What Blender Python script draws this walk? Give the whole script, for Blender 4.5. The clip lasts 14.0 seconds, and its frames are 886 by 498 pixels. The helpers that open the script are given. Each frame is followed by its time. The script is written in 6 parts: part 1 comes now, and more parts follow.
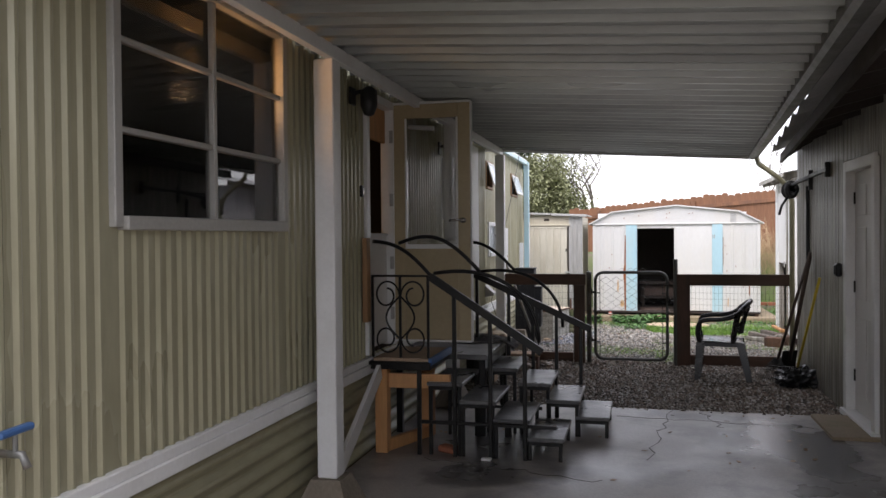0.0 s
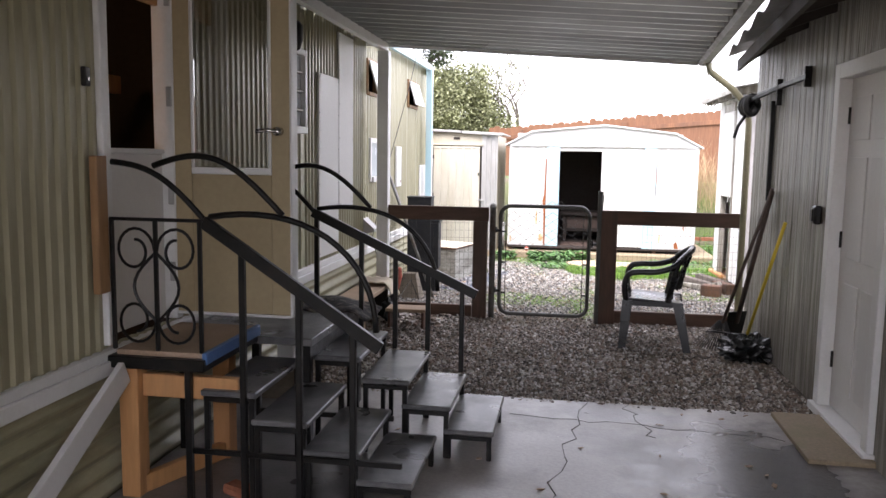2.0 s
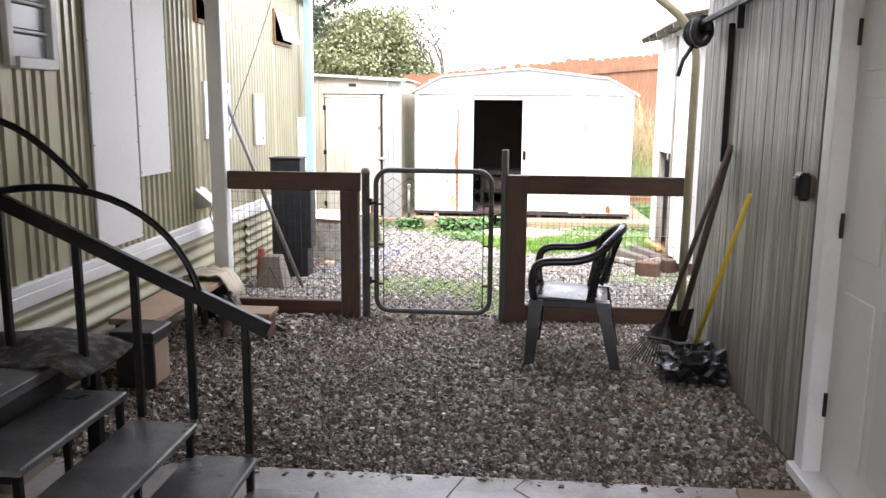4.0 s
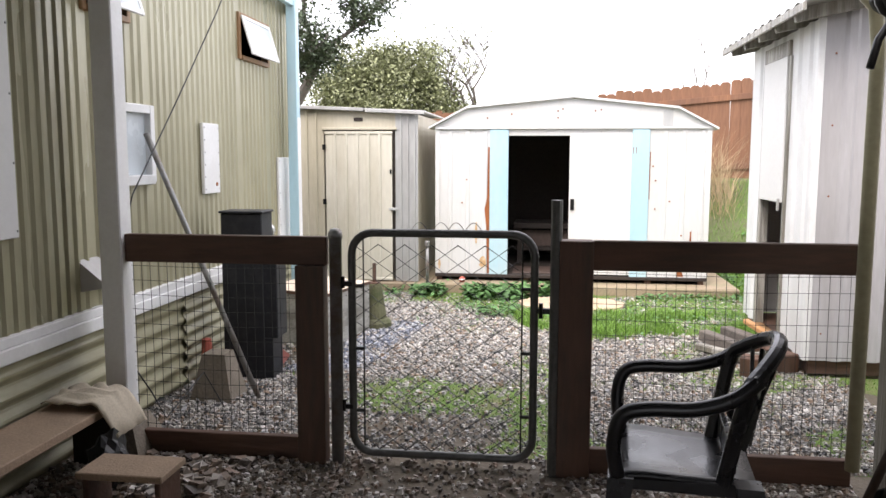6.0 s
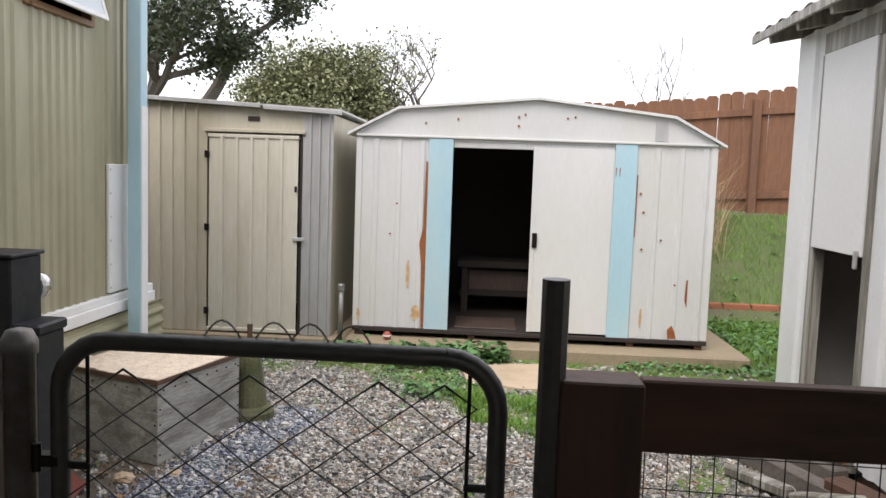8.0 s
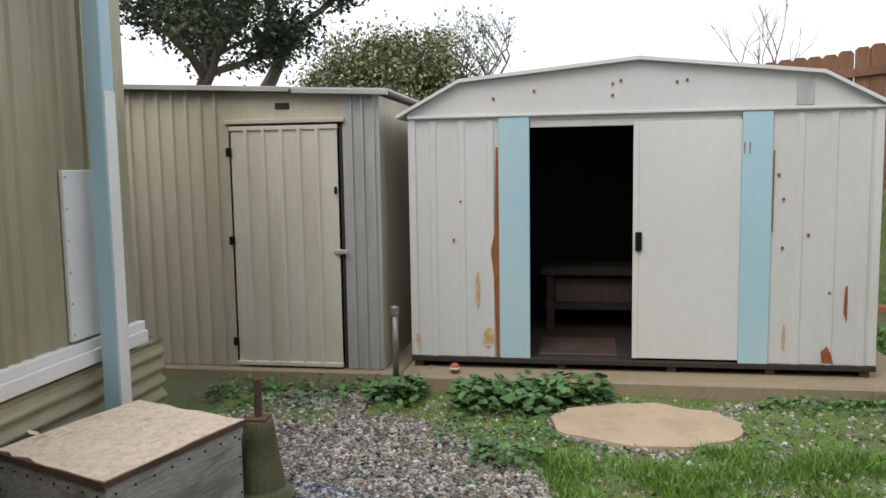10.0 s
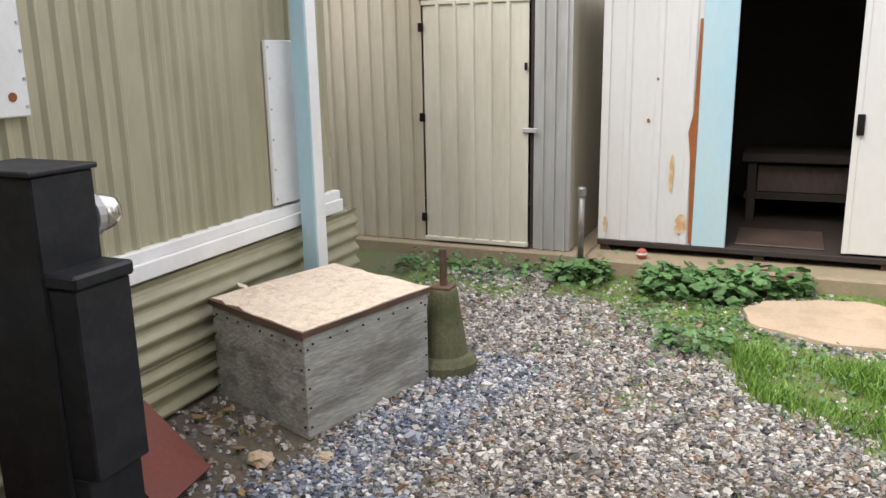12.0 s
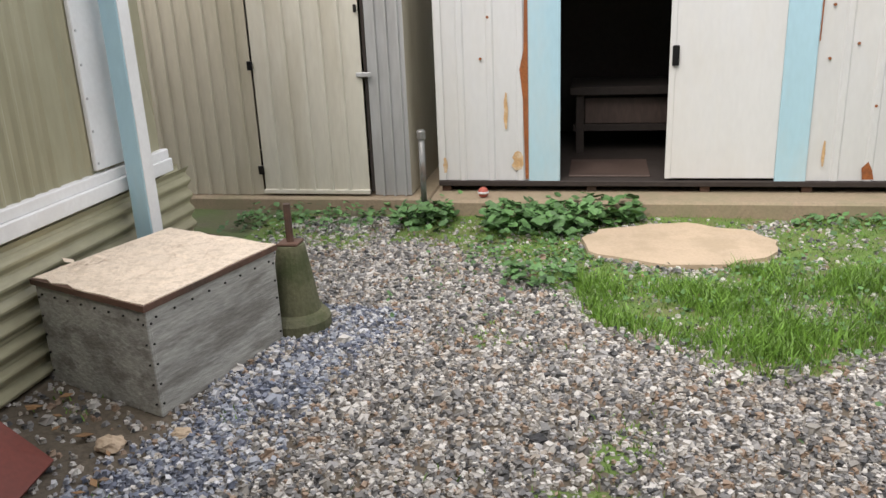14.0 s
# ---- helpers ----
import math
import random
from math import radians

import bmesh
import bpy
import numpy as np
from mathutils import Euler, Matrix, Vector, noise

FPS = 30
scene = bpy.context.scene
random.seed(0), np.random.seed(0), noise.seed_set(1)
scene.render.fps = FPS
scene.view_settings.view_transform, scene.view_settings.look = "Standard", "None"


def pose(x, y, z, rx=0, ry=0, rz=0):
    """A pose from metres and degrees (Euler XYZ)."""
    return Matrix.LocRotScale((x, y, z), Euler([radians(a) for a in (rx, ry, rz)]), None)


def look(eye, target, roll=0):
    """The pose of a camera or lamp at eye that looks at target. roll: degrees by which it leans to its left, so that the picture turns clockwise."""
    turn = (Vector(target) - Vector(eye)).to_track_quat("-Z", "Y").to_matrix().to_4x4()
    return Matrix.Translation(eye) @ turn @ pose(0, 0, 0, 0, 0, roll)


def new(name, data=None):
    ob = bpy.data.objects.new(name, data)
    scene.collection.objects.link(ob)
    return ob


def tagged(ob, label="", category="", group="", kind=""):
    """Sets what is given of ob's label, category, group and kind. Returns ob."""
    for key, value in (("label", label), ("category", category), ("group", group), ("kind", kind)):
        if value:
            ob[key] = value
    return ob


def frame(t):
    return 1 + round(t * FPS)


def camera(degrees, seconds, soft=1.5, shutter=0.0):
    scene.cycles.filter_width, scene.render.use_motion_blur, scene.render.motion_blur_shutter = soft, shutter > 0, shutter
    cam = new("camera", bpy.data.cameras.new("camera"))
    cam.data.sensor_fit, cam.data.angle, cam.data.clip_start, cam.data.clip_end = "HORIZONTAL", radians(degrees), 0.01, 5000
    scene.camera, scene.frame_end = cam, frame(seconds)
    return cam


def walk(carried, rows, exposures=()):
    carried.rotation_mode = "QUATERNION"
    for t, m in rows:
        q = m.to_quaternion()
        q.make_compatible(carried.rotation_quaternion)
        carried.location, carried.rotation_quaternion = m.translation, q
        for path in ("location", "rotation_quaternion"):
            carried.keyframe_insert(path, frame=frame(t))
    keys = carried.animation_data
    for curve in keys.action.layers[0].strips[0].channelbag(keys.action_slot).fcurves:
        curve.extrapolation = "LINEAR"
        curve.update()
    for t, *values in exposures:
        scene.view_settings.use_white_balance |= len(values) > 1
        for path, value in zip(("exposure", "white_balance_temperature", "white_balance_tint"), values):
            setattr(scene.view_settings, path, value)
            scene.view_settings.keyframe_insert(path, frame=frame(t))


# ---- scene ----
cam = camera(58.1, 14.0)
PATH = [
    (0, (0.112, -0.07, 1.554), (-0.369, 1.871, 1.523), -0.5),
    (0.5, (0.093, 0.485, 1.564), (-0.215, 2.459, 1.463), -0.8),
    (1, (0.109, 1.039, 1.583), (-0.127, 3.019, 1.428), 0.7),
    (1.5, (0.157, 1.599, 1.579), (0.002, 3.581, 1.362), 1.9),
    (2, (0.226, 2.142, 1.574), (-0.084, 4.104, 1.341), 0.9),
    (2.5, (0.299, 2.643, 1.556), (-0.085, 4.592, 1.323), -0.2),
    (3, (0.416, 3.113, 1.549), (0.045, 5.058, 1.265), -0.0),
    (3.5, (0.495, 3.58, 1.541), (0.23, 5.532, 1.196), -0.4),
    (4, (0.55, 4.063, 1.546), (0.387, 6.026, 1.2), 0.5),
    (4.2, (0.57, 4.25, 1.548), (0.394, 6.216, 1.221), 0.8),
    (6.3, (0.453, 6.552, 1.448), (0.193, 8.522, 1.217), 0.0),
    (6.5, (0.444, 6.738, 1.481), (0.202, 8.707, 1.226), 0.4),
    (7, (0.429, 7.273, 1.48), (0.286, 9.25, 1.219), 1.6),
    (7.5, (0.408, 7.84, 1.46), (0.286, 9.826, 1.257), 2.0),
    (9.8, (0.381, 9.707, 1.415), (0.167, 11.689, 1.254), -0.6),
    (10, (0.361, 9.737, 1.427), (0.026, 11.698, 1.223), -0.9),
    (10.5, (0.365, 9.744, 1.409), (-0.141, 11.658, 1.127), -0.9),
    (11, (0.354, 9.737, 1.39), (-0.232, 11.614, 1.028), 0.1),
    (11.5, (0.351, 9.749, 1.387), (-0.334, 11.581, 0.967), -0.1),
    (12, (0.345, 9.78, 1.356), (-0.423, 11.566, 0.887), -1.0),
    (12.5, (0.34, 9.793, 1.358), (-0.423, 11.573, 0.86), -2.0),
    (13, (0.309, 9.809, 1.369), (-0.325, 11.634, 0.852), -3.9),
    (13.5, (0.301, 9.814, 1.364), (-0.182, 11.67, 0.796), -3.8),
    (14, (0.297, 9.825, 1.362), (-0.084, 11.69, 0.748), -2.5),
]
EXPO = [(0.0, 1.35, 6500, 17), (0.5, 1.75, 6500, 17), (1.5, 2.1, 6500, 20), (3.0, 2.9, 6500, 20), (4.2, 2.85, 6500, 18), (6.3, 1.65, 6650, 16), (7.7, 1.15, 6650, 15),
        (9.8, 0.5, 6550, 10), (10.5, 0.9, 6750, 15), (11.5, 1.2, 6700, 14), (12.7, 1.35, 6700, 13), (14.0, 1.12, 6700, 13)]
walk(cam, [(t, look(eye, target, roll)) for t, eye, target, roll in PATH], EXPO)

# ---- light: a bright overcast sky ----
world = bpy.data.worlds.new("overcast_sky")
scene.world = world
world.use_nodes = True
wn, wl = world.node_tree.nodes, world.node_tree.links
sky = wn.new("ShaderNodeTexSky")
sky.sky_type, sky.sun_disc = "NISHITA", False
sky.sun_elevation, sky.sun_rotation = radians(48), radians(20)
grey = wn.new("ShaderNodeRGBToBW")
wl.new(sky.outputs[0], grey.inputs[0])
cloud = wn.new("ShaderNodeTexNoise")
cloud.inputs["Scale"].default_value, cloud.inputs["Detail"].default_value = 3.0, 6
ramp = wn.new("ShaderNodeMapRange")
for k, v in enumerate((0.3, 0.7, 4.2, 6.6)):
    ramp.inputs[1 + k].default_value = v
wl.new(cloud.outputs[0], ramp.inputs[0])
tint = wn.new("ShaderNodeVectorMath")
tint.operation = "SCALE"
tint.inputs[0].default_value = (0.96, 0.985, 1.03)
wl.new(ramp.outputs[0], tint.inputs["Scale"])
mixs = wn.new("ShaderNodeMixRGB")
mixs.inputs[0].default_value = 0.85
wl.new(sky.outputs[0], mixs.inputs[1])
wl.new(tint.outputs[0], mixs.inputs[2])
bg = wn["Background"]
bg.inputs[1].default_value = 0.15
wl.new(mixs.outputs[0], bg.inputs[0])
sun = new("sun", bpy.data.lights.new("sun", "SUN"))
sun.data.energy, sun.data.angle, sun.data.color = 1.4, radians(40), (1.0, 0.97, 0.93)
sun.matrix_world = look((0, 0, 20), (2.0, 5.5, 12.0))


# ---- materials ----
def material(name, base, rough=0.6, metal=0.0, vary=0.12, scale=6.0, fine=60.0, bump=0.15, stretch=(1, 1, 1), stain=None, stain_amount=0.5,
             stain_scale=2.0, spec=0.5, islands=0.0, coord="Object"):
    """A surface with colour variation at two scales, fine relief and an optional stain."""
    m = bpy.data.materials.new(name)
    m.use_nodes = True
    n, l = m.node_tree.nodes, m.node_tree.links
    b = n["Principled BSDF"]
    b.inputs["Roughness"].default_value, b.inputs["Metallic"].default_value = rough, metal
    b.inputs["Specular IOR Level"].default_value = spec
    tc = n.new("ShaderNodeTexCoord")
    mp = n.new("ShaderNodeMapping")
    mp.inputs["Scale"].default_value = stretch
    l.new(tc.outputs[coord], mp.inputs[0])
    big, small = n.new("ShaderNodeTexNoise"), n.new("ShaderNodeTexNoise")
    for node, s in ((big, scale), (small, fine)):
        node.inputs["Scale"].default_value, node.inputs["Detail"].default_value = s, 5
        l.new(mp.outputs[0], node.inputs["Vector"])
    total = n.new("ShaderNodeMath")
    total.operation = "ADD"
    l.new(big.outputs[0], total.inputs[0])
    l.new(small.outputs[0], total.inputs[1])
    rng = n.new("ShaderNodeMapRange")
    for k, v in enumerate((0.65, 1.35, 1 - vary, 1 + vary)):
        rng.inputs[1 + k].default_value = v
    l.new(total.outputs[0], rng.inputs[0])
    value = rng.outputs[0]
    if islands:
        geo = n.new("ShaderNodeNewGeometry")
        ir = n.new("ShaderNodeMapRange")
        ir.inputs[3].default_value, ir.inputs[4].default_value = 1 - islands, 1 + islands
        l.new(geo.outputs["Random Per Island"], ir.inputs[0])
        mu = n.new("ShaderNodeMath")
        mu.operation = "MULTIPLY"
        l.new(value, mu.inputs[0])
        l.new(ir.outputs[0], mu.inputs[1])
        value = mu.outputs[0]
    info = n.new("ShaderNodeObjectInfo")
    orr = n.new("ShaderNodeMapRange")
    orr.inputs[3].default_value, orr.inputs[4].default_value = 0.94, 1.06
    l.new(info.outputs["Random"], orr.inputs[0])
    mo = n.new("ShaderNodeMath")
    mo.operation = "MULTIPLY"
    l.new(value, mo.inputs[0])
    l.new(orr.outputs[0], mo.inputs[1])
    value = mo.outputs[0]
    sc = n.new("ShaderNodeVectorMath")
    sc.operation = "SCALE"
    sc.inputs[0].default_value = base
    l.new(value, sc.inputs["Scale"])
    colour = sc.outputs[0]
    if stain:
        st = n.new("ShaderNodeTexNoise")
        st.inputs["Scale"].default_value, st.inputs["Detail"].default_value, st.inputs["Roughness"].default_value = stain_scale, 8, 0.65
        l.new(mp.outputs[0], st.inputs["Vector"])
        sr = n.new("ShaderNodeMapRange")
        for k, v in enumerate((0.47, 0.60, 0.0, stain_amount)):
            sr.inputs[1 + k].default_value = v
        l.new(st.outputs[0], sr.inputs[0])
        mx = n.new("ShaderNodeMixRGB")
        mx.inputs[2].default_value = (*stain, 1)
        l.new(sr.outputs[0], mx.inputs[0])
        l.new(colour, mx.inputs[1])
        colour = mx.outputs[0]
    l.new(colour, b.inputs["Base Color"])
    if bump:
        bp = n.new("ShaderNodeBump")
        bp.inputs["Strength"].default_value, bp.inputs["Distance"].default_value = bump, 0.01
        l.new(total.outputs[0], bp.inputs["Height"])
        l.new(bp.outputs[0], b.inputs["Normal"])
    rr = n.new("ShaderNodeMapRange")
    for k, v in enumerate((0.3, 0.7, max(0.02, rough - 0.1), min(1, rough + 0.1))):
        rr.inputs[1 + k].default_value = v
    l.new(big.outputs[0], rr.inputs[0])
    l.new(rr.outputs[0], b.inputs["Roughness"])
    return m


def glass_material(name, colour=(1, 1, 1), rough=0.02, see=0.95):
    """A thin pane: mostly clear, with a mirror sheen."""
    m = bpy.data.materials.new(name)
    m.use_nodes = True
    n, l = m.node_tree.nodes, m.node_tree.links
    n.remove(n["Principled BSDF"])
    tr, gl, mx, fr = n.new("ShaderNodeBsdfTransparent"), n.new("ShaderNodeBsdfGlossy"), n.new("ShaderNodeMixShader"), n.new("ShaderNodeFresnel")
    tr.inputs[0].default_value = (*[c * see for c in colour], 1)
    gl.inputs["Roughness"].default_value = rough
    fr.inputs[0].default_value = 1.9
    l.new(fr.outputs[0], mx.inputs[0])
    l.new(tr.outputs[0], mx.inputs[1])
    l.new(gl.outputs[0], mx.inputs[2])
    l.new(mx.outputs[0], n["Material Output"].inputs[0])
    return m


def glow(name, colour, strength):
    m = bpy.data.materials.new(name)
    m.use_nodes = True
    b = m.node_tree.nodes["Principled BSDF"]
    b.inputs["Emission Color"].default_value, b.inputs["Emission Strength"].default_value = (*colour, 1), strength
    return m


SIDING = material("olive_siding", (0.41, 0.385, 0.262), 0.30, 0.12, 0.10, 1.2, 30, 0.05, (1, 1, 0.25), (0.24, 0.22, 0.13), 0.35, 1.0)
SKIRT = material("olive_skirting", (0.36, 0.34, 0.22), 0.5, 0, 0.14, 2.0, 40, 0.08, (1, 0.3, 1), (0.20, 0.18, 0.11), 0.5, 1.5)
WHITE = material("white_paint", (0.74, 0.74, 0.73), 0.45, 0, 0.05, 4, 50, 0.05, (1, 1, 1), (0.58, 0.56, 0.52), 0.22, 3)
BOARD = material("white_board", (0.72, 0.71, 0.69), 0.5, 0, 0.04, 3, 40, 0.04)
GREYPAINT = material("lilac_grey_steel", (0.47, 0.46, 0.47), 0.45, 0.1, 0.10, 1.5, 40, 0.05, (1, 1, 0.15), (0.33, 0.31, 0.30), 0.45, 1.6)
RUSTPALE = material("faint_rust", (0.52, 0.33, 0.16), 0.8, 0, 0.3, 14, 90, 0.1, stain=(0.62, 0.52, 0.38), stain_amount=0.8, stain_scale=18)
SHED_WHITE = material("shed_white_enamel", (0.61, 0.61, 0.60), 0.4, 0, 0.04, 2, 40, 0.04, (1, 1, 0.3), (0.60, 0.55, 0.45), 0.22, 1.6)
SHED_BLUE = material("pale_blue_enamel", (0.40, 0.60, 0.68), 0.4, 0, 0.05, 3, 40, 0.04, (1, 1, 0.3), (0.50, 0.56, 0.55), 0.4, 2)
SHED_TAN = material("tan_shed_steel", (0.50, 0.46, 0.36), 0.5, 0, 0.10, 1.5, 40, 0.05, (1, 1, 0.2), (0.30, 0.26, 0.17), 0.5, 1.4)
SHED_DOOR = material("pale_tan_door", (0.58, 0.55, 0.46), 0.5, 0, 0.08, 1.5, 40, 0.05, (1, 1, 0.2), (0.36, 0.31, 0.2), 0.5, 1.4)
GALV = material("galvanised_steel", (0.45, 0.45, 0.44), 0.5, 0.3, 0.12, 2, 30, 0.06, (1, 1, 0.2), (0.28, 0.26, 0.24), 0.5, 2)
ROOFING = material("grey_roof_panel", (0.36, 0.38, 0.37), 0.32, 0.35, 0.08, 1, 30, 0.04, (0.3, 1, 1), (0.2, 0.2, 0.2), 0.4, 1)
RUST = material("rust", (0.26, 0.085, 0.025), 0.9, 0, 0.35, 20, 120, 0.3)
BLACK_IRON = material("black_iron", (0.006, 0.006, 0.006), 0.38, 0.0, 0.3, 12, 90, 0.12, stain=(0.022, 0.016, 0.012), stain_amount=0.4, stain_scale=9, spec=0.3)
TREAD = material("grey_stair_tread", (0.085, 0.085, 0.088), 0.34, 0, 0.25, 5, 120, 0.15, stain=(0.19, 0.185, 0.18), stain_amount=0.6, stain_scale=4)
NEWWOOD = material("fresh_lumber", (0.52, 0.27, 0.11), 0.6, 0, 0.2, 3, 40, 0.12, (1, 1, 0.12), (0.33, 0.14, 0.05), 0.5, 3)
OLDWOOD = material("dark_stained_lumber", (0.105, 0.055, 0.036), 0.7, 0, 0.3, 3, 40, 0.3, (0.15, 1, 1), (0.04, 0.03, 0.022), 0.6, 4)
POSTWOOD = material("dark_stained_post", (0.115, 0.058, 0.036), 0.7, 0, 0.3, 3, 40, 0.3, (1, 1, 0.15), (0.04, 0.03, 0.022), 0.6, 4)
FENCEWOOD = material("redwood_boards", (0.19, 0.088, 0.045), 0.75, 0, 0.3, 2.5, 40, 0.25, (1, 1, 0.12), (0.11, 0.055, 0.035), 0.6, 2)
GREYWOOD = material("grey_plywood", (0.185, 0.17, 0.14), 0.42, 0, 0.45, 3.5, 45, 0.8, (1, 2.2, 0.10), (0.46, 0.44, 0.39), 0.75, 9)
PLY = material("weathered_plywood", (0.36, 0.355, 0.32), 0.8, 0, 0.32, 5, 60, 0.5, (0.9, 0.10, 1.3), (0.13, 0.12, 0.10), 0.65, 9)
LIDPAINT = material("peeling_peach_paint", (0.80, 0.67, 0.53), 0.75, 0, 0.12, 7, 60, 0.8, stain=(0.46, 0.36, 0.26), stain_amount=0.4, stain_scale=22)
TANDOOR = material("tan_door_panel", (0.40, 0.32, 0.19), 0.45, 0, 0.08, 2, 40, 0.04)
BROWNTRIM = material("brown_wood_trim", (0.30, 0.17, 0.08), 0.55, 0, 0.2, 4, 40, 0.1, (1, 1, 0.15))
# Near-black for dark parts, and for unlit interiors with shade in the colour.
DARK = material("dark_parts_and_shade", (0.03, 0.022, 0.018), 0.8, 0, 0.3, 3, 30, 0.1)
PLASTIC = material("grey_resin", (0.012, 0.012, 0.014), 0.28, 0, 0.15, 6, 80, 0.05)
RUBBER = material("black_plastic", (0.015, 0.015, 0.016), 0.45, 0, 0.2, 8, 60, 0.1)
BAGFILM = material("black_bag_film", (0.012, 0.013, 0.013), 0.32, 0, 0.2, 9, 60, 0.25)
HANDLE = material("dark_tool_handle", (0.075, 0.05, 0.04), 0.6, 0, 0.3, 5, 60, 0.15, (1, 1, 0.2))
METERBOX = material("black_steel_cabinet", (0.012, 0.013, 0.017), 0.5, 0, 0.25, 5, 60, 0.08, stain=(0.035, 0.035, 0.037), stain_amount=0.35, stain_scale=12, spec=0.35)
PIPE = material("grey_steel_pipe", (0.23, 0.23, 0.22), 0.45, 0.5, 0.2, 8, 60, 0.1, stain=(0.16, 0.09, 0.05), stain_amount=0.5, stain_scale=9)
GATEPIPE = material("dull_gate_pipe", (0.09, 0.09, 0.085), 0.45, 0.4, 0.2, 8, 60, 0.1)
WIRE = material("dark_wire", (0.025, 0.025, 0.024), 0.5, 0.4, 0.2, 10, 60, 0)
CONCRETE = material("slab_concrete", (0.32, 0.295, 0.275), 0.40, 0, 0.18, 1.6, 60, 0.15, stain=(0.10, 0.094, 0.09), stain_amount=0.7, stain_scale=0.9)
KERB = material("pale_concrete", (0.29, 0.225, 0.15), 0.8, 0, 0.2, 3, 60, 0.3, stain=(0.22, 0.20, 0.12), stain_amount=0.6, stain_scale=3)
PIER = material("pier_concrete", (0.215, 0.18, 0.14), 0.85, 0, 0.25, 5, 60, 0.4, stain=(0.14, 0.12, 0.09), stain_amount=0.5, stain_scale=5)
MOSSY = material("mossy_concrete", (0.105, 0.105, 0.055), 0.85, 0, 0.3, 6, 70, 0.4, stain=(0.05, 0.065, 0.02), stain_amount=0.8, stain_scale=5)
PAD = material("sandy_concrete", (0.52, 0.40, 0.28), 0.85, 0, 0.12, 3, 60, 0.3, stain=(0.36, 0.28, 0.18), stain_amount=0.5, stain_scale=4)


def stone_material(name, tones, rough=0.6):
    """Crushed stone: every pebble takes one of several tones."""
    m = material(name, (1, 1, 1), rough, 0, 0.18, 25, 160, 0.15, islands=0.18)
    n, l = m.node_tree.nodes, m.node_tree.links
    b = n["Principled BSDF"]
    shade = b.inputs["Base Color"].links[0].from_socket
    geo = n.new("ShaderNodeNewGeometry")
    ramp = n.new("ShaderNodeValToRGB")
    ramp.color_ramp.interpolation = "CONSTANT"
    e = ramp.color_ramp.elements
    while len(e) < len(tones):
        e.new(1.0)
    for k, c in enumerate(tones):
        e[k].position, e[k].color = k / len(tones), (*c, 1)
    mul = n.new("ShaderNodeMixRGB")
    mul.blend_type, mul.inputs[0].default_value = "MULTIPLY", 1.0
    l.new(geo.outputs["Random Per Island"], ramp.inputs[0])
    l.new(ramp.outputs[0], mul.inputs[1])
    l.new(shade, mul.inputs[2])
    l.new(mul.outputs[0], b.inputs["Base Color"])
    return m


STONE = stone_material("gravel_stone", [(0.48, 0.45, 0.41), (0.22, 0.215, 0.205), (0.66, 0.63, 0.58), (0.31, 0.29, 0.255), (0.08, 0.08, 0.08), (0.42, 0.37, 0.31), (0.16, 0.15, 0.14), (0.56, 0.53, 0.49), (0.28, 0.20, 0.14), (0.33, 0.32, 0.31), (0.20, 0.195, 0.19)])
STONE_DARK = stone_material("brown_gravel", [(0.30, 0.255, 0.21), (0.13, 0.105, 0.085), (0.42, 0.38, 0.34), (0.20, 0.155, 0.12), (0.60, 0.57, 0.53), (0.25, 0.185, 0.14), (0.085, 0.07, 0.06), (0.34, 0.295, 0.25)], 0.6)
STONE_BLUE = stone_material("blue_grey_gravel", [(0.22, 0.24, 0.30), (0.09, 0.10, 0.13), (0.36, 0.38, 0.42), (0.14, 0.16, 0.21), (0.52, 0.52, 0.53), (0.27, 0.29, 0.33)])
LEAF = material("mallow_leaf", (0.085, 0.185, 0.055), 0.55, 0, 0.2, 8, 60, 0.05, islands=0.4)
GRASS = material("grass_blade", (0.14, 0.265, 0.038), 0.55, 0, 0.25, 3, 30, 0, islands=0.45)
DRYGRASS = material("dry_stalk", (0.45, 0.34, 0.2), 0.7, 0, 0.2, 3, 30, 0, islands=0.3)
OAKLEAF = material("oak_leaf", (0.22, 0.235, 0.12), 0.6, 0, 0.2, 2, 20, 0, islands=0.5)
DARKLEAF = material("dark_oak_leaf", (0.05, 0.07, 0.035), 0.6, 0, 0.2, 2, 20, 0, islands=0.5)
BARK = material("grey_bark", (0.13, 0.11, 0.095), 0.85, 0, 0.3, 6, 40, 0.5)
YELLOW = material("yellow_handle", (0.62, 0.46, 0.03), 0.4, 0, 0.08, 6, 60, 0.03)
REDBOARD = material("red_painted_board", (0.16, 0.035, 0.022), 0.6, 0, 0.2, 5, 60, 0.1)
ORANGE = material("orange_plastic", (0.38, 0.09, 0.06), 0.6, 0, 0.1, 6, 60, 0.05)
RUG = material("dark_patterned_rug", (0.03, 0.028, 0.028), 0.95, 0, 0.4, 14, 160, 0.4, stain=(0.16, 0.14, 0.12), stain_amount=0.9, stain_scale=16)
CLOTH = material("cream_cloth", (0.55, 0.48, 0.37), 0.9, 0, 0.15, 6, 90, 0.2)
BRICK = material("red_brick", (0.30, 0.11, 0.06), 0.85, 0, 0.25, 6, 60, 0.3)
# Real frosted panes, and louvres whose sky reflection is a pale base colour.
FROST_SKY = material("frosted_or_sky_pale_glass", (0.55, 0.60, 0.63), 0.22, 0, 0.05, 4, 60, 0.02)
CHROME = material("worn_chrome", (0.6, 0.58, 0.55), 0.2, 1.0, 0.1, 8, 60, 0.02)
CARD = material("tan_step_carpet", (0.36, 0.26, 0.18), 0.85, 0, 0.2, 6, 90, 0.3)
